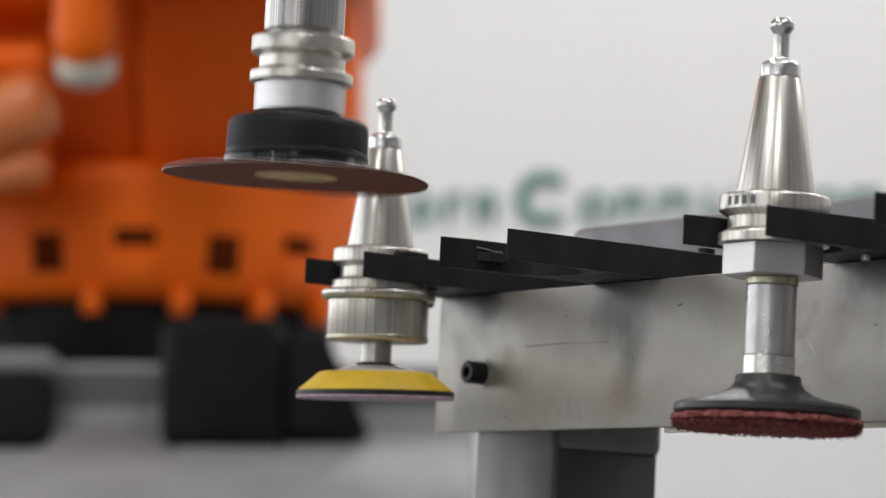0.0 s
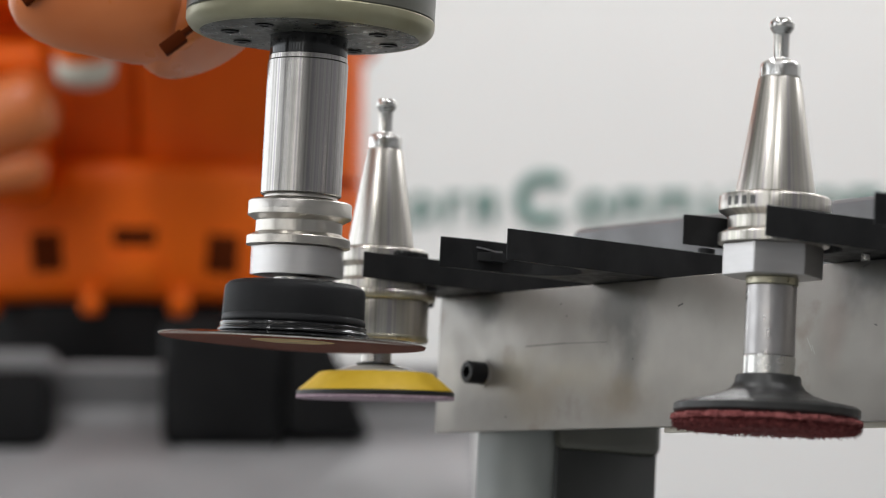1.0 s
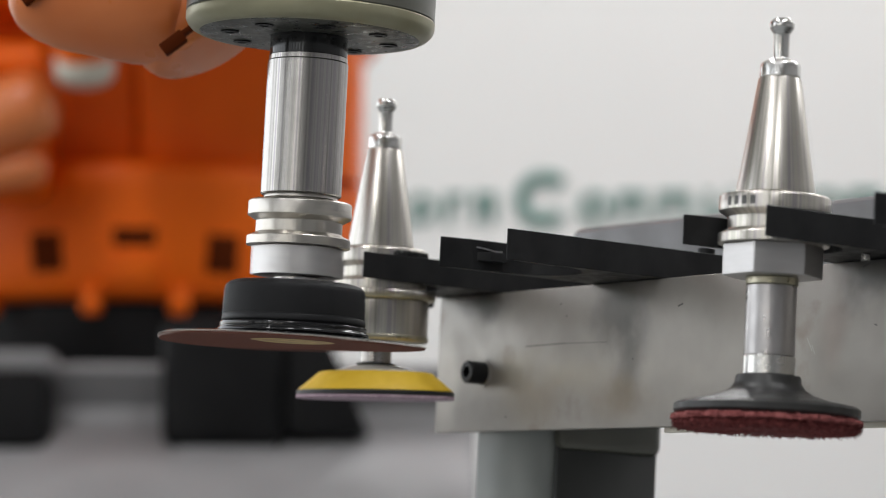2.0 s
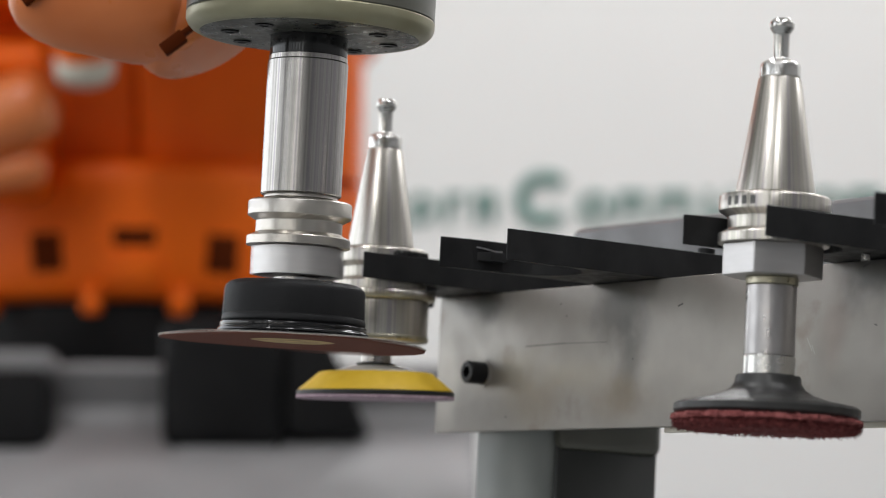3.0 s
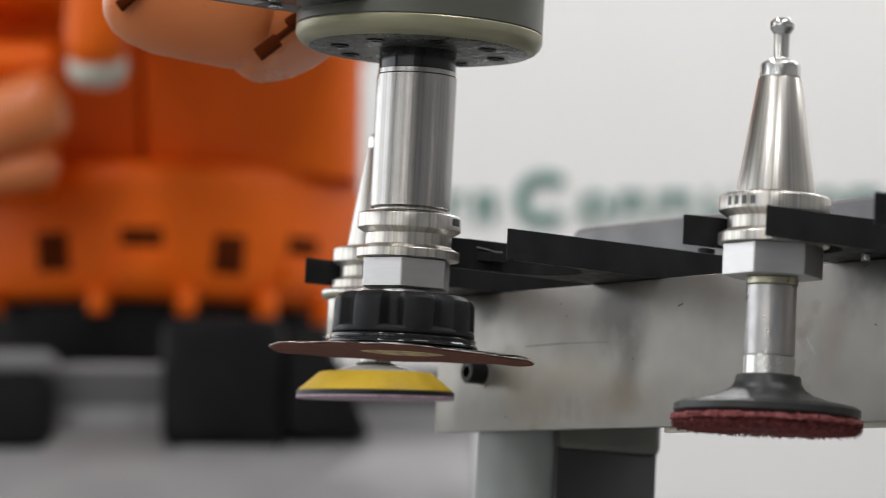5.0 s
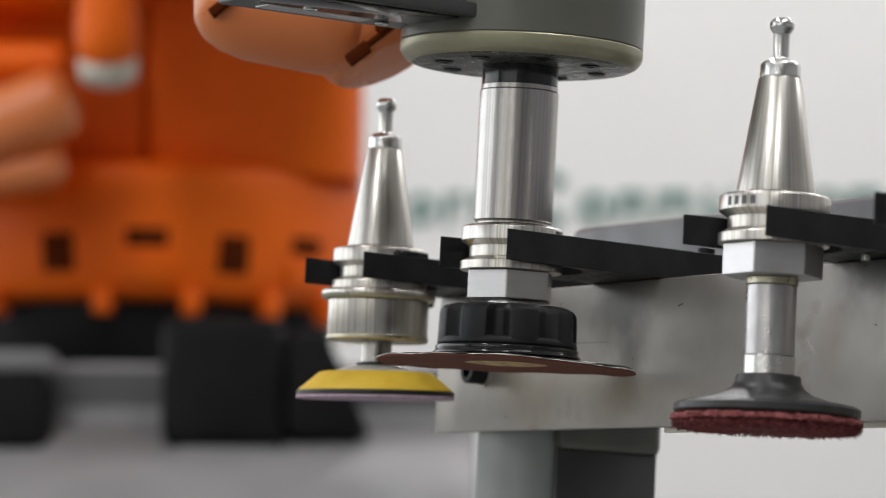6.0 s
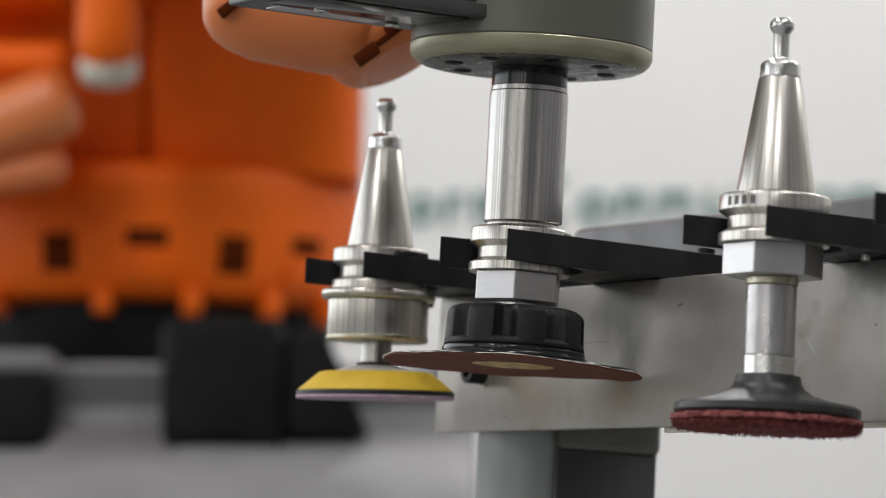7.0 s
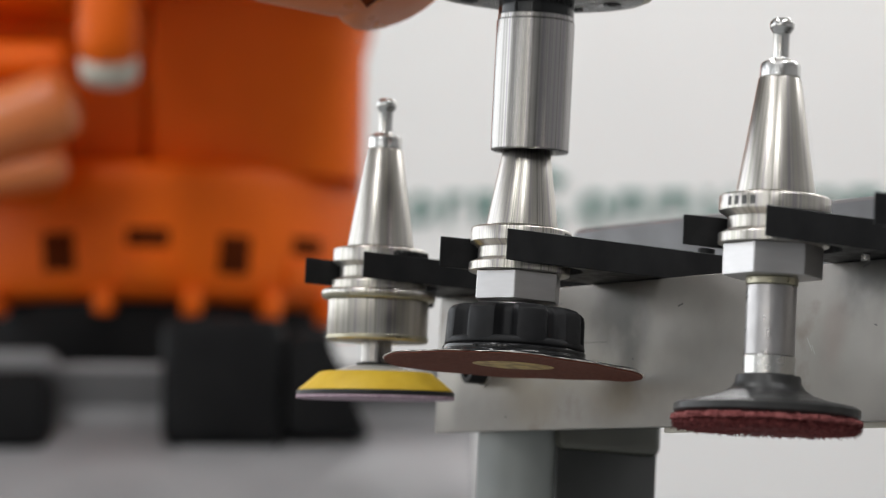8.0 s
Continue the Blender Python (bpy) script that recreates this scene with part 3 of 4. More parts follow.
def yellow_tool(m):
    ob = thing("yellow_pad_tool", "steel taper holder with collet nut and yellow foam sanding pad", "sanding tool", m)
    holder(ob)
    part("nut_ring", lathe([(12, -21.7), (26.6, -21.7), (28.0, -22.8), (28.0, -24.6), (12, -24.6)], 96, ease=0.3), STEEL, ob, "bright steel ring")
    part("nut_ring_edge", lathe([(12, -24.65), (27.9, -24.65), (27.6, -26.0), (26.4, -26.8), (12, -26.8)], 96, ease=0.2), BRASSY, ob, "yellowish passivated ring")
    part("collet_nut", lathe([(6, -26.9), (24.6, -26.9), (24.6, -45.0), (23.6, -46.0), (7, -46.0)], 96, ease=0.4), STEEL, ob, "bright round collet nut")
    part("nut_rim", lathe([(24.72, -44.0), (25.0, -44.3), (25.0, -45.9), (24.0, -46.7), (23, -46.2)], 96), BRASSY, ob)
    part("shaft", lathe([(0, -46.1), (7.4, -46.1), (7.4, -57.0), (0, -57.0)], 48, ease=0.2), NOSE, ob, "steel shaft")
    part("washer", lathe([(0, -57.1), (9.6, -57.1), (9.6, -58.0), (0, -58.0)], 48, ease=0.2), BOLT_BLACK, ob, "thin dark washer")
    askew = pose(0, 0, -0.058) @ pose(0, 0, 0, 0.9, -1.3) @ pose(0, 0, 0.058)
    part("pad_hub", lathe([(0, -57.9), (9.0, -58.05), (14, -59.2), (18.5, -60.5), (21.5, -61.2), (21.5, -62.2), (0, -62.2)], 72), WHITE_PAD, ob, "white domed plastic hub", askew)
    part("foam", lathe([(0, -61.2), (25.0, -61.3), (27.8, -61.9), (33.6, -66.9), (37.6, -70.2), (37.8, -70.9), (0, -70.9)], 96, ease=0.5), YELLOW, ob, "conical yellow foam pad", askew)
    part("black_layer", lathe([(0, -70.95), (38.5, -70.95), (38.7, -71.6), (38.5, -73.1), (0, -73.1)], 96, ease=0.2), RUBBER, ob, "thin black rubber layer", askew)
    part("hook_disc", lathe([(0, -73.15), (38.8, -73.15), (38.8, -74.4), (38.2, -74.8), (0, -74.8)], 96), VELCRO, ob, "pale pink hook-and-loop disc", askew)
    return ob


def sanding_tool(m):
    ob = thing("sanding_disc_tool", "steel taper holder with black lobed knob and brown sanding disc", "sanding tool", m)
    holder(ob)
    hexagon_body(ob, -11.4)
    for deg in (-60, 120):
        t = radians(deg)
        # Dark block on the flange, painted as the notch's shade.
        part("drive_slot", box(-0.0032, 0.0032, -0.0004, 0.003, -0.0062, -0.0030, 0.0003), NOTCH_SHADE, ob, "dark block painted as drive slot shade", pose(0.0229 * math.cos(t), 0.0229 * math.sin(t), 0, 0, 0, deg + 90))
    part("neck", lathe([(4, -34.9), (10.0, -34.9), (10.0, -38.4), (4, -38.4)], 48, ease=0.3), CHROME, ob, "bright steel neck")

    def lobes(a, r):
        if r < 0.024:
            return 1.0
        c = math.cos(8 * a)
        k = max(0.0, min(1.0, (c - 0.05) / 0.9))
        return 1.0 - 0.025 * (0.5 + 0.5 * c) - 0.15 * k * k * (3 - 2 * k)

    part("knob", lathe([(0, -36.9), (14, -36.9), (26.5, -37.3), (29.4, -38.2), (31.0, -39.8), (31.5, -41.6), (31.9, -54.0), (20, -54.0)], 216, wave=lobes), PLASTIC, ob, "black plastic knob with lobes")
    part("skirt", lathe([(20, -51.8), (30.0, -52.2), (31.4, -52.8), (31.9, -55.2), (31.2, -56.0), (20, -56.0)], 96, ease=0.3), PLASTIC, ob, "smooth black skirt under the knob")
    part("clamp_ring", lathe([(20, -56.05), (32.2, -56.05), (32.6, -56.8), (32.4, -58.4), (33.4, -59.0), (33.6, -60.2), (32, -60.9), (20, -60.9)], 96, ease=0.25), GLOSS_BLACK, ob, "glossy black clamping ring")

    def disc_ring(profile, warp, sag=0.0):
        bm = lathe(profile, 128)
        for v in bm.verts:
            r = v.co.to_2d().length
            t = math.atan2(v.co.y, v.co.x)
            v.co.z -= max(0.0, r - 0.032) ** 2 * 1.3
            v.co.z -= sag * max(0.0, math.cos(t + radians(30))) ** 2 * (max(0.0, r - 0.028) / 0.03) ** 1.5
            v.co.z += warp * max(0.0, r - 0.03) / 0.028 * 0.0006 * (math.sin(2 * t + 0.6) + 0.4 * math.sin(5 * t) + 0.25 * math.sin(11 * t))
        return bm

    part("backing_plate", disc_ring([(0, -61.0), (33, -61.0), (45, -61.2), (56.8, -61.7), (57.4, -62.1), (40, -62.2), (0, -62.2)], 1), GLOSS_BLACK, ob, "thin black backing plate")
    torn = random.Random(9)
    edge = disc_ring([(50, -62.22), (58.8, -62.22), (58.95, -62.36), (58.8, -62.5), (50, -62.5)], 1, 0.0010)
    for v in edge.verts:
        if v.co.to_2d().length > 0.055:
            v.co += Vector((v.co.x, v.co.y, 0)).normalized() * torn.uniform(-0.0002, 0.0006) + Vector((0, 0, torn.uniform(0, 0.0004)))
    part("paper_edge", edge, PAPER, ob, "pale torn paper edge")
    part("sanding_disc", disc_ring([(18.6, -62.52), (40, -62.52), (58.75, -62.52), (58.6, -63.1), (40, -63.2), (18.6, -63.2)], 1, 0.0010), SAND, ob, "reddish brown abrasive disc")
    part("centre_plate", lathe([(0, -62.3), (19.0, -62.3), (19.0, -63.1), (15, -63.5), (6, -62.7), (0, -62.7)], 64, ease=0.3), GOLD, ob, "ochre centre plate")
    return ob


# ---------- spindle on the robot's wrist ----------
def spindle(m):
    ob = thing("spindle_motor", "grey-green tool spindle with bright steel nose", "spindle", m)
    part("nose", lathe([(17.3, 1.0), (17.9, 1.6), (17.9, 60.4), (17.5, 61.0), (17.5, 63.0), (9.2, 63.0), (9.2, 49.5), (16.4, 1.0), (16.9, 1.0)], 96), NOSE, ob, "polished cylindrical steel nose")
    part("seal_band", lathe([(8, 63.05), (17.3, 63.05), (17.3, 72.4), (8, 72.4)], 72, ease=0.3), GLOSS_BLACK, ob, "dark seal band")
    part("face_plate", lathe([(17.5, 72.0), (46.5, 72.0), (49.0, 72.6), (49.0, 74.5), (17.5, 74.5)], 96, ease=0.4), HEAD_FACE, ob, "dark metal face plate")
    part("flange_ring", lathe([(48.9, 72.6), (50.4, 72.7), (52.6, 73.8), (54.4, 75.6), (55.3, 77.6), (55.4, 80.4), (55.0, 81.0), (40, 81.0), (40, 74.4)], 128), RING, ob, "olive-gold flange ring")
    part("housing", lathe([(40, 81.05), (54.9, 81.1), (55.3, 81.6), (55.3, 240), (50, 243), (0, 243)], 128), OLIVE, ob, "grey-green cylindrical housing")
    for i in range(8):
        t = radians(i * 45 + 14)
        m2 = pose(0.036 * math.cos(t), 0.036 * math.sin(t), 0.0719, 180)
        # Black disc on the surface stands in for a shaded hole.
        part("face_hole", socket_screw(4.2, 0.5, 2.3), BOLT_BLACK, ob, "", m2)
    return ob


def mounting(head):
    """The plate and box by which the spindle hangs on the wrist; its own y runs along the forks."""
    m = pose(0, 0, 0, 0, 0, -57.1)
    part("mounting_plate", box(-0.031, 0.031, -0.142, -0.045, 0.0868, 0.0935, 0.0012), CHARCOAL, head, "dark olive-grey mounting plate", m)
    part("mounting_box", box(-0.027, 0.027, -0.138, -0.048, 0.0936, 0.140, 0.002), OLIVE, head, "grey-green mounting box", m)
    part("wear_strip", box(-0.0215, -0.0100, -0.128, -0.074, 0.0860, 0.0872, 0.0004), MILLED, head, "bare metal strip", m)
    part("cover_strip", box(-0.006, 0.027, -0.136, -0.052, 0.0858, 0.0869, 0.0004), GLOSS_BLACK, head, "dark cover strip", m)
    for x, y in ((-0.0155, -0.066), (-0.004, -0.110)):
        part("plate_screw", socket_screw(3.2, 1.4, 1.6), CHROME, head, "bright screw", m @ pose(x, y, 0.0866, 180))


# ---------- robot ----------
ROBOT_AT = pose(-0.3339, 4.13, 0.0, 0, -2.5, 0)


def rounded_tube(profile, head, tail, material, name, parent, label=""):
    """A turned body whose axis runs from head to tail."""
    d = Vector(tail) - Vector(head)
    m = Matrix.Translation(head) @ d.to_track_quat("Z", "Y").to_matrix().to_4x4()
    return part(name, lathe(profile, 72, ease=1.5), material, parent, label, m)


def flared_body(profile, x0, x1):
    """A casting with one profile (y, z) along x, its ends closed."""
    bm = bmesh.new()
    ends = [[bm.verts.new((x, y, z)) for y, z in profile] for x in (x0, x1)]
    n = len(profile)
    for k in range(n):
        bm.faces.new((ends[0][k], ends[0][(k + 1) % n], ends[1][(k + 1) % n], ends[1][k]))
    bm.faces.new(ends[0])
    bm.faces.new(ends[1])
    bmesh.ops.recalc_face_normals(bm, faces=bm.faces)
    bmesh.ops.bevel(bm, geom=[e for e in bm.edges if abs(e.verts[0].co.x - e.verts[1].co.x) < 1e-6], offset=0.02, segments=3, affect="EDGES", profile=0.5)
    return bm


def column_ring():
    """Flanged foot of the rotating column, a little wider at its top."""
    return lathe([(0, 1087), (250, 1087), (262, 1090), (270, 1097), (276, 1118), (283, 1150), (289, 1215), (289, 1236), (283, 1245), (268, 1251), (240, 1254), (0, 1254)], 160, ease=4)


def robot():
    ob = thing("industrial_robot", "large orange industrial robot on a black and grey base", "robot", ROBOT_AT)
    col = part("column", column_ring(), ORANGE, ob, "orange painted rotating column")
    for i in range(16):
        deg = -90 - 18.6 + 22.0 * i
        square = i % 2 == 0
        wide, tall, z = (0.0205, 0.0235, 1.140) if square else (0.0255, 0.0115, 1.157)
        t = radians(deg)
        r = 0.2812 if square else 0.2838
        # Shallow dark block on the surface, painted as the recess's shade.
        part("recess", box(-wide, wide, -0.0012, 0.012, -tall, tall, 0.003), SLOT_SHADE, col, "dark block painted as square recess shade", pose(r * math.cos(t), r * math.sin(t), z, 0, 0, deg + 90) @ pose(0, 0, 0, 10))
        if not square:
            part("pad", box(-0.030, 0.030, -0.003, 0.012, -0.016, 0.016, 0.002), ORANGE, col, "raised orange pad under a recess", pose(0.2785 * math.cos(t), 0.2785 * math.sin(t), 1.121, 0, 0, deg + 90) @ pose(0, 0, 0, 11))
        t = radians(deg + 11.4)
        part("lug", box(-0.012, 0.012, -0.02, 0.006, -0.020, 0.012, 0.006), ORANGE, col, "", pose(0.266 * math.cos(t), 0.266 * math.sin(t), 1.086, 0, 0, deg + 101.4))
    # flat-fronted upper housing, a groove, and the drive side beside it
    arc = [radians(-90 + 9 * k) for k in range(11)]
    outline = [(0.013, 0.20), (0.013, -0.205), (0.020, -0.212)] + [(0.190 + 0.088 * math.cos(a), -0.124 + 0.088 * math.sin(a)) for a in arc] + [(0.278, 0.20)]
    upper = prism(outline, 1.246, 1.95)
    # Top sheared forward so that the front faces down and darkens.
    for v in upper.verts:
        if v.co.z > 1.5 and v.co.y < 0:
            v.co.y -= 0.19
    part("housing", upper, ORANGE, col, "orange upper housing with a flat front")
    drive = box(-0.27, 0.0095, -0.205, 0.20, 1.246, 1.90, 0.008, 3)
    # Same forward lean, added to darken the drive side.
    for v in drive.verts:
        if v.co.z > 1.5 and v.co.y < 0:
            v.co.y -= 0.19
    part("drive_housing", drive, ORANGE, col, "orange drive housing")
    # Out-of-view blocks added to shade the housing and the drive side.
    part("shoulder", box(-0.05, 0.30, -0.58, 0.30, 1.45, 2.10, 0.04, 4), ORANGE, col, "unseen orange shoulder block added to shade the column")
    part("side_shade_block", box(-0.28, -0.052, -0.43, 0.30, 1.415, 2.10, 0.03, 4), ORANGE, col, "unseen orange block added to shade the drive housing")
    rounded_tube([(0, -1), (13, 1), (23, 6), (30, 14), (34.5, 26), (36, 42), (35, 62), (31, 120), (30, 190), (0, 190)], (-0.0217, -0.528, 1.318), (-0.0255, -0.528, 1.52), ORANGE, "cylinder", col, "orange tapered cylinder")
    rounded_tube([(0, -15), (16, -14.5), (26, -11), (32, -4), (33.6, 6), (34.2, 18), (30, 18), (24, 4), (0, 4)], (-0.0217, -0.512, 1.316), (-0.0255, -0.512, 1.52), CREAM, "cylinder_cap", col, "cream collar at the cylinder's end")
    rounded_tube([(0, 0), (18, 1), (31, 6), (39, 16), (42, 32), (43, 260), (0, 260)], (-0.060, -0.475, 1.294), (-0.37, -0.42, 1.19), ORANGE_SHEEN, "motor_cover", col, "rounded orange cover with painted sheen")
    rounded_tube([(0, 0), (11, 1), (18, 5), (22, 12), (23, 24), (23, 250), (0, 250)], (-0.070, -0.455, 1.222), (-0.40, -0.40, 1.165), ORANGE_SHEEN, "gear_cover", col, "small rounded orange cover")
    rounded_tube([(0, 0), (12, 2), (19, 6), (23, 14), (24, 260), (0, 260)], (-0.070, -0.425, 1.343), (-0.40, -0.36, 1.35), ORANGE, "drive_cover", col, "rounded orange cover above the motor")
    part("bracket", box(-0.26, -0.085, -0.41, -0.19, 1.20, 1.35, 0.02, 3), ORANGE, col, "orange bracket that carries the covers")
    part("swivel_ring", lathe([(0, 985), (232, 985), (246, 995), (246, 1085), (0, 1085)], 96, ease=5), CAST, ob, "black cast swivel ring")
    base = part("pedestal", flared_body([(-0.300, 1.002), (-0.372, 1.0), (-0.377, 0.992), (-0.350, 0.950), (-0.358, 0.932), (-0.43, 0.906), (-0.52, 0.876), (-0.59, 0.845), (-0.63, 0.80), (-0.65, 0.70), (-0.65, 0.0), (0.45, 0.0), (0.45, 1.002)], -0.80, 0.425), PEDESTAL, ob, "grey painted pedestal flaring towards the floor")
    part("junction_box", box(0.066, 0.2025, -0.47, -0.36, 0.900, 1.048, 0.017, 4), CAST, base, "black junction box")
    part("box_rim", box(0.084, 0.196, -0.466, -0.37, 0.8915, 0.8996, 0.003), PEDESTAL, base, "grey rim under the junction box")
    cover = box(0.2046, 0.302, -0.45, -0.355, 0.914, 1.031, 0.008, 3)
    for v in cover.verts:
        if v.co.x > 0.25:
            v.co.x -= (v.co.z - 0.914) * 0.42
    part("cable_cover", cover, CAST, base, "black cable cover")
    part("side_box", box(-0.45, -0.062, -0.47, -0.36, 0.896, 0.986, 0.018, 3), CAST, base, "black box")
    part("cable_duct", box(-0.45, -0.065, -0.44, -0.33, 0.9865, 1.010, 0.003), PEDESTAL, base, "pale grey duct")
    return ob


def wrist(parent):
    """The last joints of the arm behind the spindle; laid out from the spindle's gauge point."""
    ob = part("wrist", lathe([(0, -2), (22, -2), (29, 1), (32.5, 7), (34, 14), (34, 27), (32.7, 28), (32.7, 31), (34, 32), (34, 80), (30, 120), (0, 120)], 96, ease=1.2), ORANGE_SHEEN, parent, "orange rounded wrist joint")
    axis = Vector((-0.50, 0.22, 0.84))
    tilt = Matrix.Translation((-0.0645, 0.125, 0.0935)) @ axis.to_track_quat("Z", "Y").to_matrix().to_4x4()
    ob.data.transform(tilt)
    arm = rounded_tube([(0, -2), (10, -1), (18, 4), (23, 12), (27, 24), (31, 60), (31, 78), (20, 88), (0, 90)], (-0.160, 0.118, 0.116), (-0.06, 0.122, 0.113), ORANGE_SHEEN, "arm_tube", ob, "orange rounded arm tube")
    rounded_tube([(0, -2), (12, -1), (22, 5), (28, 16), (30, 30), (30, 90), (0, 90)], (-0.176, 0.122, 0.148), (-0.10, 0.16, 0.19), ORANGE_SHEEN, "arm_cover", ob, "orange rounded arm cover")
    rounded_tube([(0, 0), (24, 0), (32, 12), (40, 120), (70, 700), (95, 2500), (0, 2500)], (-0.135, 0.190, 0.190), (-0.211, 2.55, 1.08), ORANGE_SHEEN, "forearm", ob, "orange tapered forearm")
    # Dark blocks that paint the shade in the wrist's slots.
    for x, y, z, half, thick in ((-0.0790, 0.0865, 0.0900, 0.0062, 0.0030), (-0.0700, 0.0870, 0.0985, 0.0110, 0.0012), (-0.0668, 0.0860, 0.1040, 0.0045, 0.0024), (-0.1440, 0.0935, 0.1130, 0.0100, 0.0022)):
        part("slot", box(-half, half, -0.004, 0.006, -thick, thick, 0.0006), SLOT_SHADE, ob, "dark block painted as slot shade", pose(x, y, z, 0, -40, 0))
    return ob


tool_stand()
left_fork = fork(-0.1321, 0.007, -0.0070, "black anodised fork holding the yellow pad tool")
part("stop_pin", lathe([(0, -7.0), (2.6, -7.0), (3.6, -6.0), (3.6, 0), (0, 0)], 24, ease=0.3), BOLT_BLACK, left_fork, "black stop pin under the fork", pose(-0.014, 0.0375, BAR_TOP + 0.0003 - GAUGE))
lump = box(0.0205, 0.0272, -0.0060, 0.0105, -0.0071, -0.0048, 0.0007, 2)
bmesh.ops.subdivide_edges(lump, edges=lump.edges[:], cuts=3, use_grid_fill=True)
scatter = random.Random(12)
for v in lump.verts:
    if v.co.z > -0.0066:
        v.co.z += scatter.uniform(-0.0009, 0.0007)
        v.co.y += scatter.uniform(-0.0006, 0.0006)
part("grease_lump", lump, RUBBER, left_fork, "lumpy black grease on the fork")
middle_fork = fork(0.0, 0.0, -0.0056, "black anodised fork, empty until the sanding disc arrives")
# Bright strips added for the glint along the slot's inner edge.
for y0, y1, z0, z1 in ((-0.0085, -0.0030, -0.0090, -0.0095), (-0.0030, 0.0020, -0.0095, -0.0102), (0.0020, 0.0058, -0.0102, -0.0100)):
    part("edge_glint", box(-0.0002, 0.0004, -(y1 - y0) / 2, (y1 - y0) / 2, -0.00035, 0.00025), MILLED, middle_fork, "bare metal strip laid as the slot edge glint", pose(-0.0237, (y0 + y1) / 2, (z0 + z1) / 2, math.degrees(math.atan2(z1 - z0, y1 - y0))))
fork(0.1736, 0.007, -0.0070, "black anodised fork holding the red felt tool", True)
fork(0.2936, 0.007, -0.0070, "black anodised two-pronged fork on the bar")
felt_tool(STAND @ pose(0.1736, 0.007, 0.9216, 0, 0, 57.1))
yellow_tool(STAND @ pose(-0.1321, 0.007, 0.9187, 0, 0, 57.1) @ pose(0, 0, 0, 1.2, -0.6))
SANDER = sanding_tool(pose(-0.0640, 1.427, 0.9216))
HEAD = spindle(pose(-0.0640, 1.427, 0.9216))
mounting(HEAD)
ROBOT = robot()
COLUMN = [o for o in ROBOT.children if o.name.startswith("column")][0]
WRIST = wrist(ROBOT)

# ---------- movement ----------
PATH = [(0.0, -0.0666, 1.427, 0.9947), (0.1, -0.0662, 1.427, 0.9844), (0.2, -0.0659, 1.427, 0.9741), (0.3, -0.0655, 1.427, 0.9639), (0.4, -0.0651, 1.427, 0.9537), (0.5, -0.0648, 1.427, 0.9432),
        (0.6, -0.0644, 1.427, 0.9326), (0.7, -0.0641, 1.427, 0.9259), (0.8, -0.0640, 1.427, 0.9224), (0.9, -0.0640, 1.427, 0.9217), (1.0, -0.0640, 1.427, 0.9216), (3.6, -0.0640, 1.427, 0.9216),
        (3.8, -0.0639, 1.427, 0.9216), (3.9, -0.0629, 1.4273, 0.9215), (4.0, -0.0605, 1.4279, 0.9213), (4.1, -0.0558, 1.4292, 0.9211), (4.2, -0.0512, 1.4305, 0.9209), (4.5, -0.0377, 1.4342, 0.9206),
        (4.7, -0.0287, 1.4367, 0.9203), (5.25, -0.0036, 1.4436, 0.9194), (5.8, 0.0219, 1.4596, 0.9192), (5.9, 0.0268, 1.4627, 0.9192), (6.0, 0.0312, 1.4656, 0.9192), (6.1, 0.0338, 1.4673, 0.9193),
        (6.2, 0.0350, 1.4681, 0.9193), (6.3, 0.0354, 1.4683, 0.9193)]
REST = [(6.6, 0.0354, 1.4683, 0.9193), (6.9, 0.0354, 1.4683, 0.9187), (7.2, 0.0354, 1.4683, 0.9187), (7.35, 0.0354, 1.4683, 0.9187), (7.5, 0.0354, 1.4683, 0.9187), (8.0, 0.0354, 1.4683, 0.9187)]
LIFT = [(6.6, 0.0354, 1.4683, 0.9193), (6.9, 0.0357, 1.4683, 0.9193), (7.1, 0.0357, 1.4683, 0.9194), (7.2, 0.0357, 1.4683, 0.9197), (7.3, 0.0358, 1.4683, 0.9207), (7.4, 0.0359, 1.4683, 0.9236), (7.5, 0.0361, 1.4683, 0.9282),
        (7.6, 0.0363, 1.4684, 0.9331), (7.7, 0.0365, 1.4684, 0.9382), (7.8, 0.0368, 1.4685, 0.9430), (7.9, 0.0370, 1.4686, 0.9477), (8.0, 0.0372, 1.4687, 0.9524)]


def along(rows, t):
    for p, q in zip(rows, rows[1:]):
        if p[0] <= t <= q[0]:
            k = (t - p[0]) / (q[0] - p[0])
            return [p[i] + (q[i] - p[i]) * k for i in (1, 2, 3)]
    return rows[-1][1:]


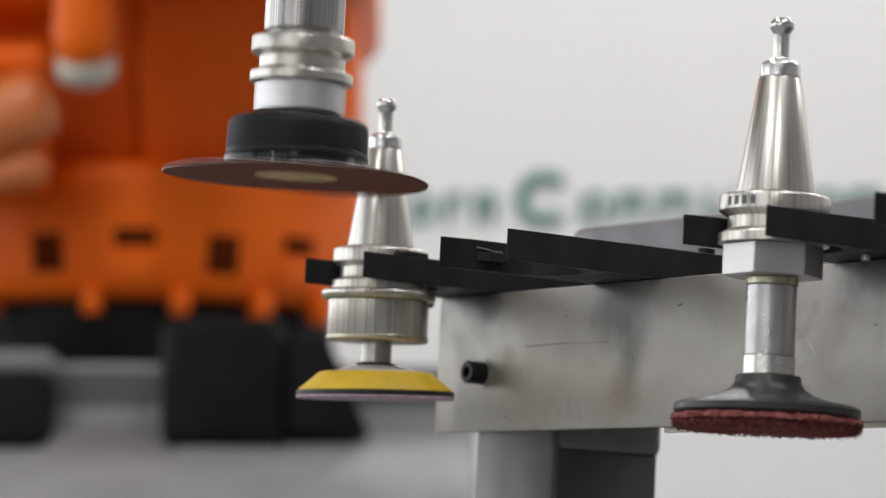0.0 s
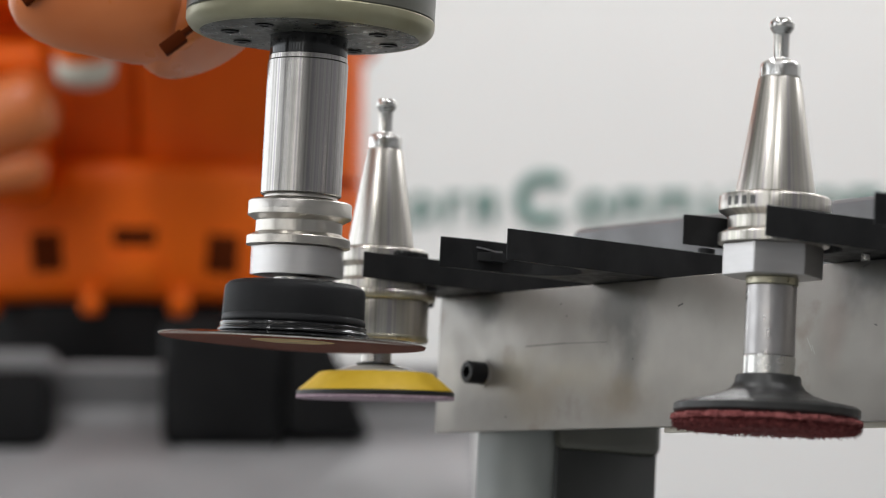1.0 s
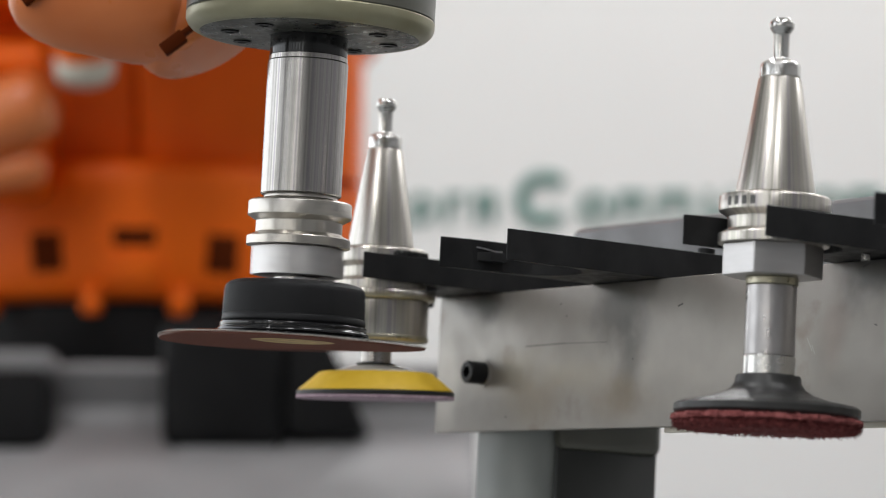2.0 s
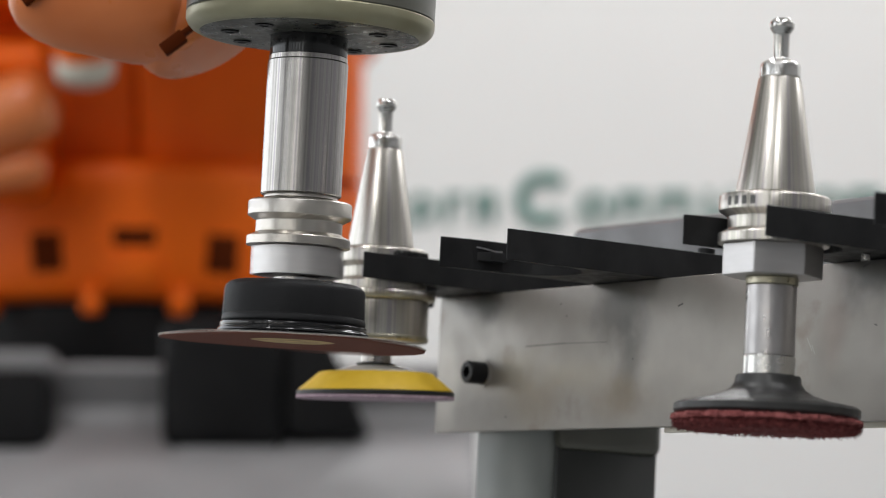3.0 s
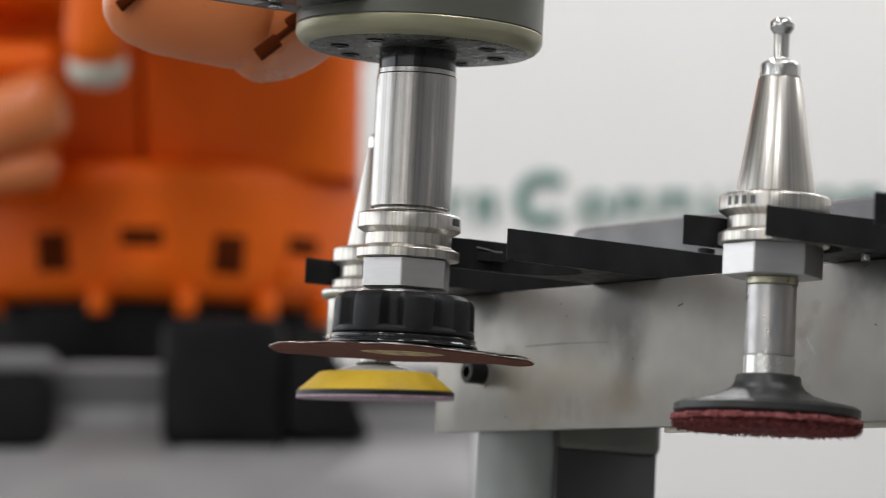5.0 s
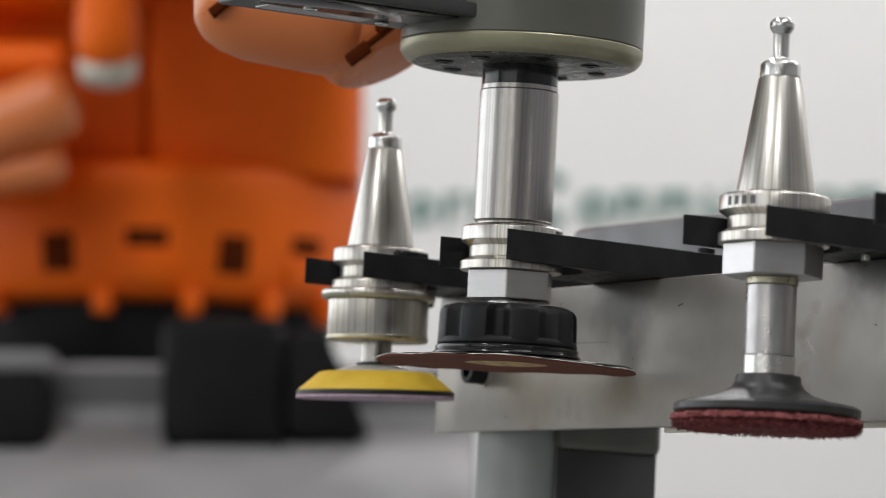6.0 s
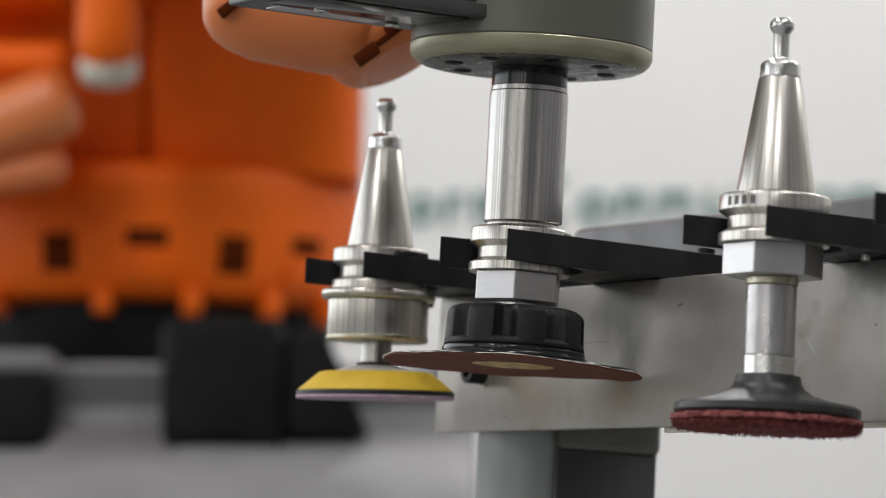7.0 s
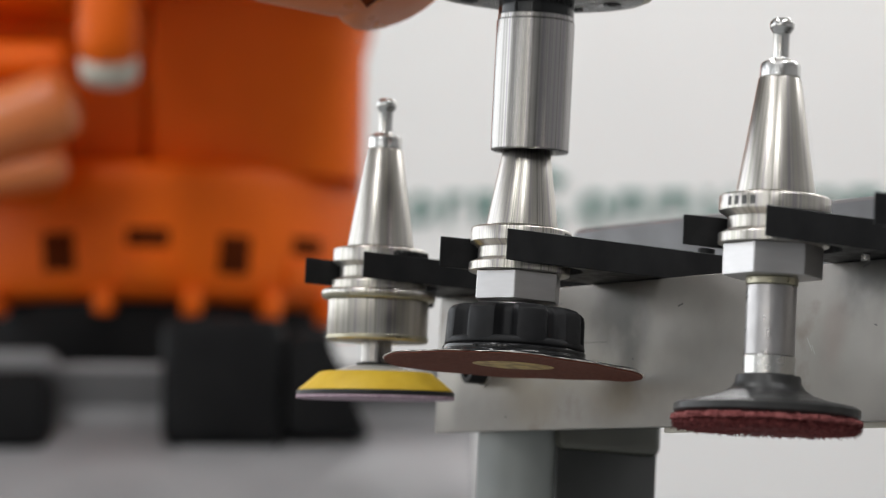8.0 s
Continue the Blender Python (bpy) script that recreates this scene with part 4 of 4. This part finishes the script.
def motions():
    # the spindle turns fast, runs down after 3.4 s and stands still from 3.8 s on
    spin, turn = [], 0.0
    for i in range(0, 121):
        t = i / FPS
        spin.append((t, turn))
        turn += 80.0 * (1.0 if t < 3.45 else max(0.0, (3.8 - t) / 0.35) ** 2)
    last = spin[-1][1]
    rest_turn = 45.0
    tips = [(0.0, 1.3, 0.2, 0), (3.8, 1.3, 0.2, 0), (4.7, 1.2, 0.3, 0), (5.8, 1.1, 0.0, 0), (6.0, 0.9, 0.0, 0), (6.15, 0.6, 0.6, 0), (6.3, 0.3, 1.1, 0), (6.8, 0.0, 1.1, 0), (7.2, -0.3, 1.0, 0), (7.5, -0.9, 0.9, 0), (8.0, -0.9, 0.9, 0)]

    def stance(t, x, y, z, turn):
        """The disc hangs almost level in the spindle and tips slightly once the fork has it."""
        rx, ry, _ = along(tips, t)
        return pose(x, y, z, rx, ry, 0) @ pose(0, 0, 0, 0, 0, turn)

    rows = [(t, stance(t, *along(PATH, t), s - last + rest_turn - 10)) for t, s in spin]
    rows += [(t, stance(t, x, y, z, rest_turn - 10)) for t, x, y, z in PATH + REST if t > 4.01]
    walk(SANDER, rows)
    head_rows = [(t, pose(x, y, z, 0.6 + 1.5 * min(1.0, max(0.0, (x + 0.064) / 0.0994)), 0.0)) for t, x, y, z in PATH + LIFT]
    walk(HEAD, head_rows)
    # the wrist bends a little while the arm swings over
    bend = []
    for t, x, y, z in PATH + LIFT:
        k = min(1.0, max(0.0, (x + 0.064) / 0.0994))
        drop = 0.0035 * max(0.0, z - 0.92) / 0.033 if t > 6.9 else 0.0
        bend.append((t, ROBOT_AT.inverted() @ pose(0.0114 - 0.0097 * k, 0, -0.0125 + 0.0085 * k - drop) @ pose(x, y, z, 2.2, 0.0)))
    walk(WRIST, bend)
    # the column follows the arm by a few degrees
    turns = [(0.0, 0.2), (1.0, 0.0), (3.8, 0.0), (4.1, 0.15), (4.5, 0.9), (5.25, 2.0), (5.8, 2.75), (6.0, 2.95), (6.3, 3.05), (7.0, 3.05), (8.0, 3.15)]
    walk(COLUMN, [(t, pose(0, 0, 0, 0, 0, a)) for t, a in turns])


motions()
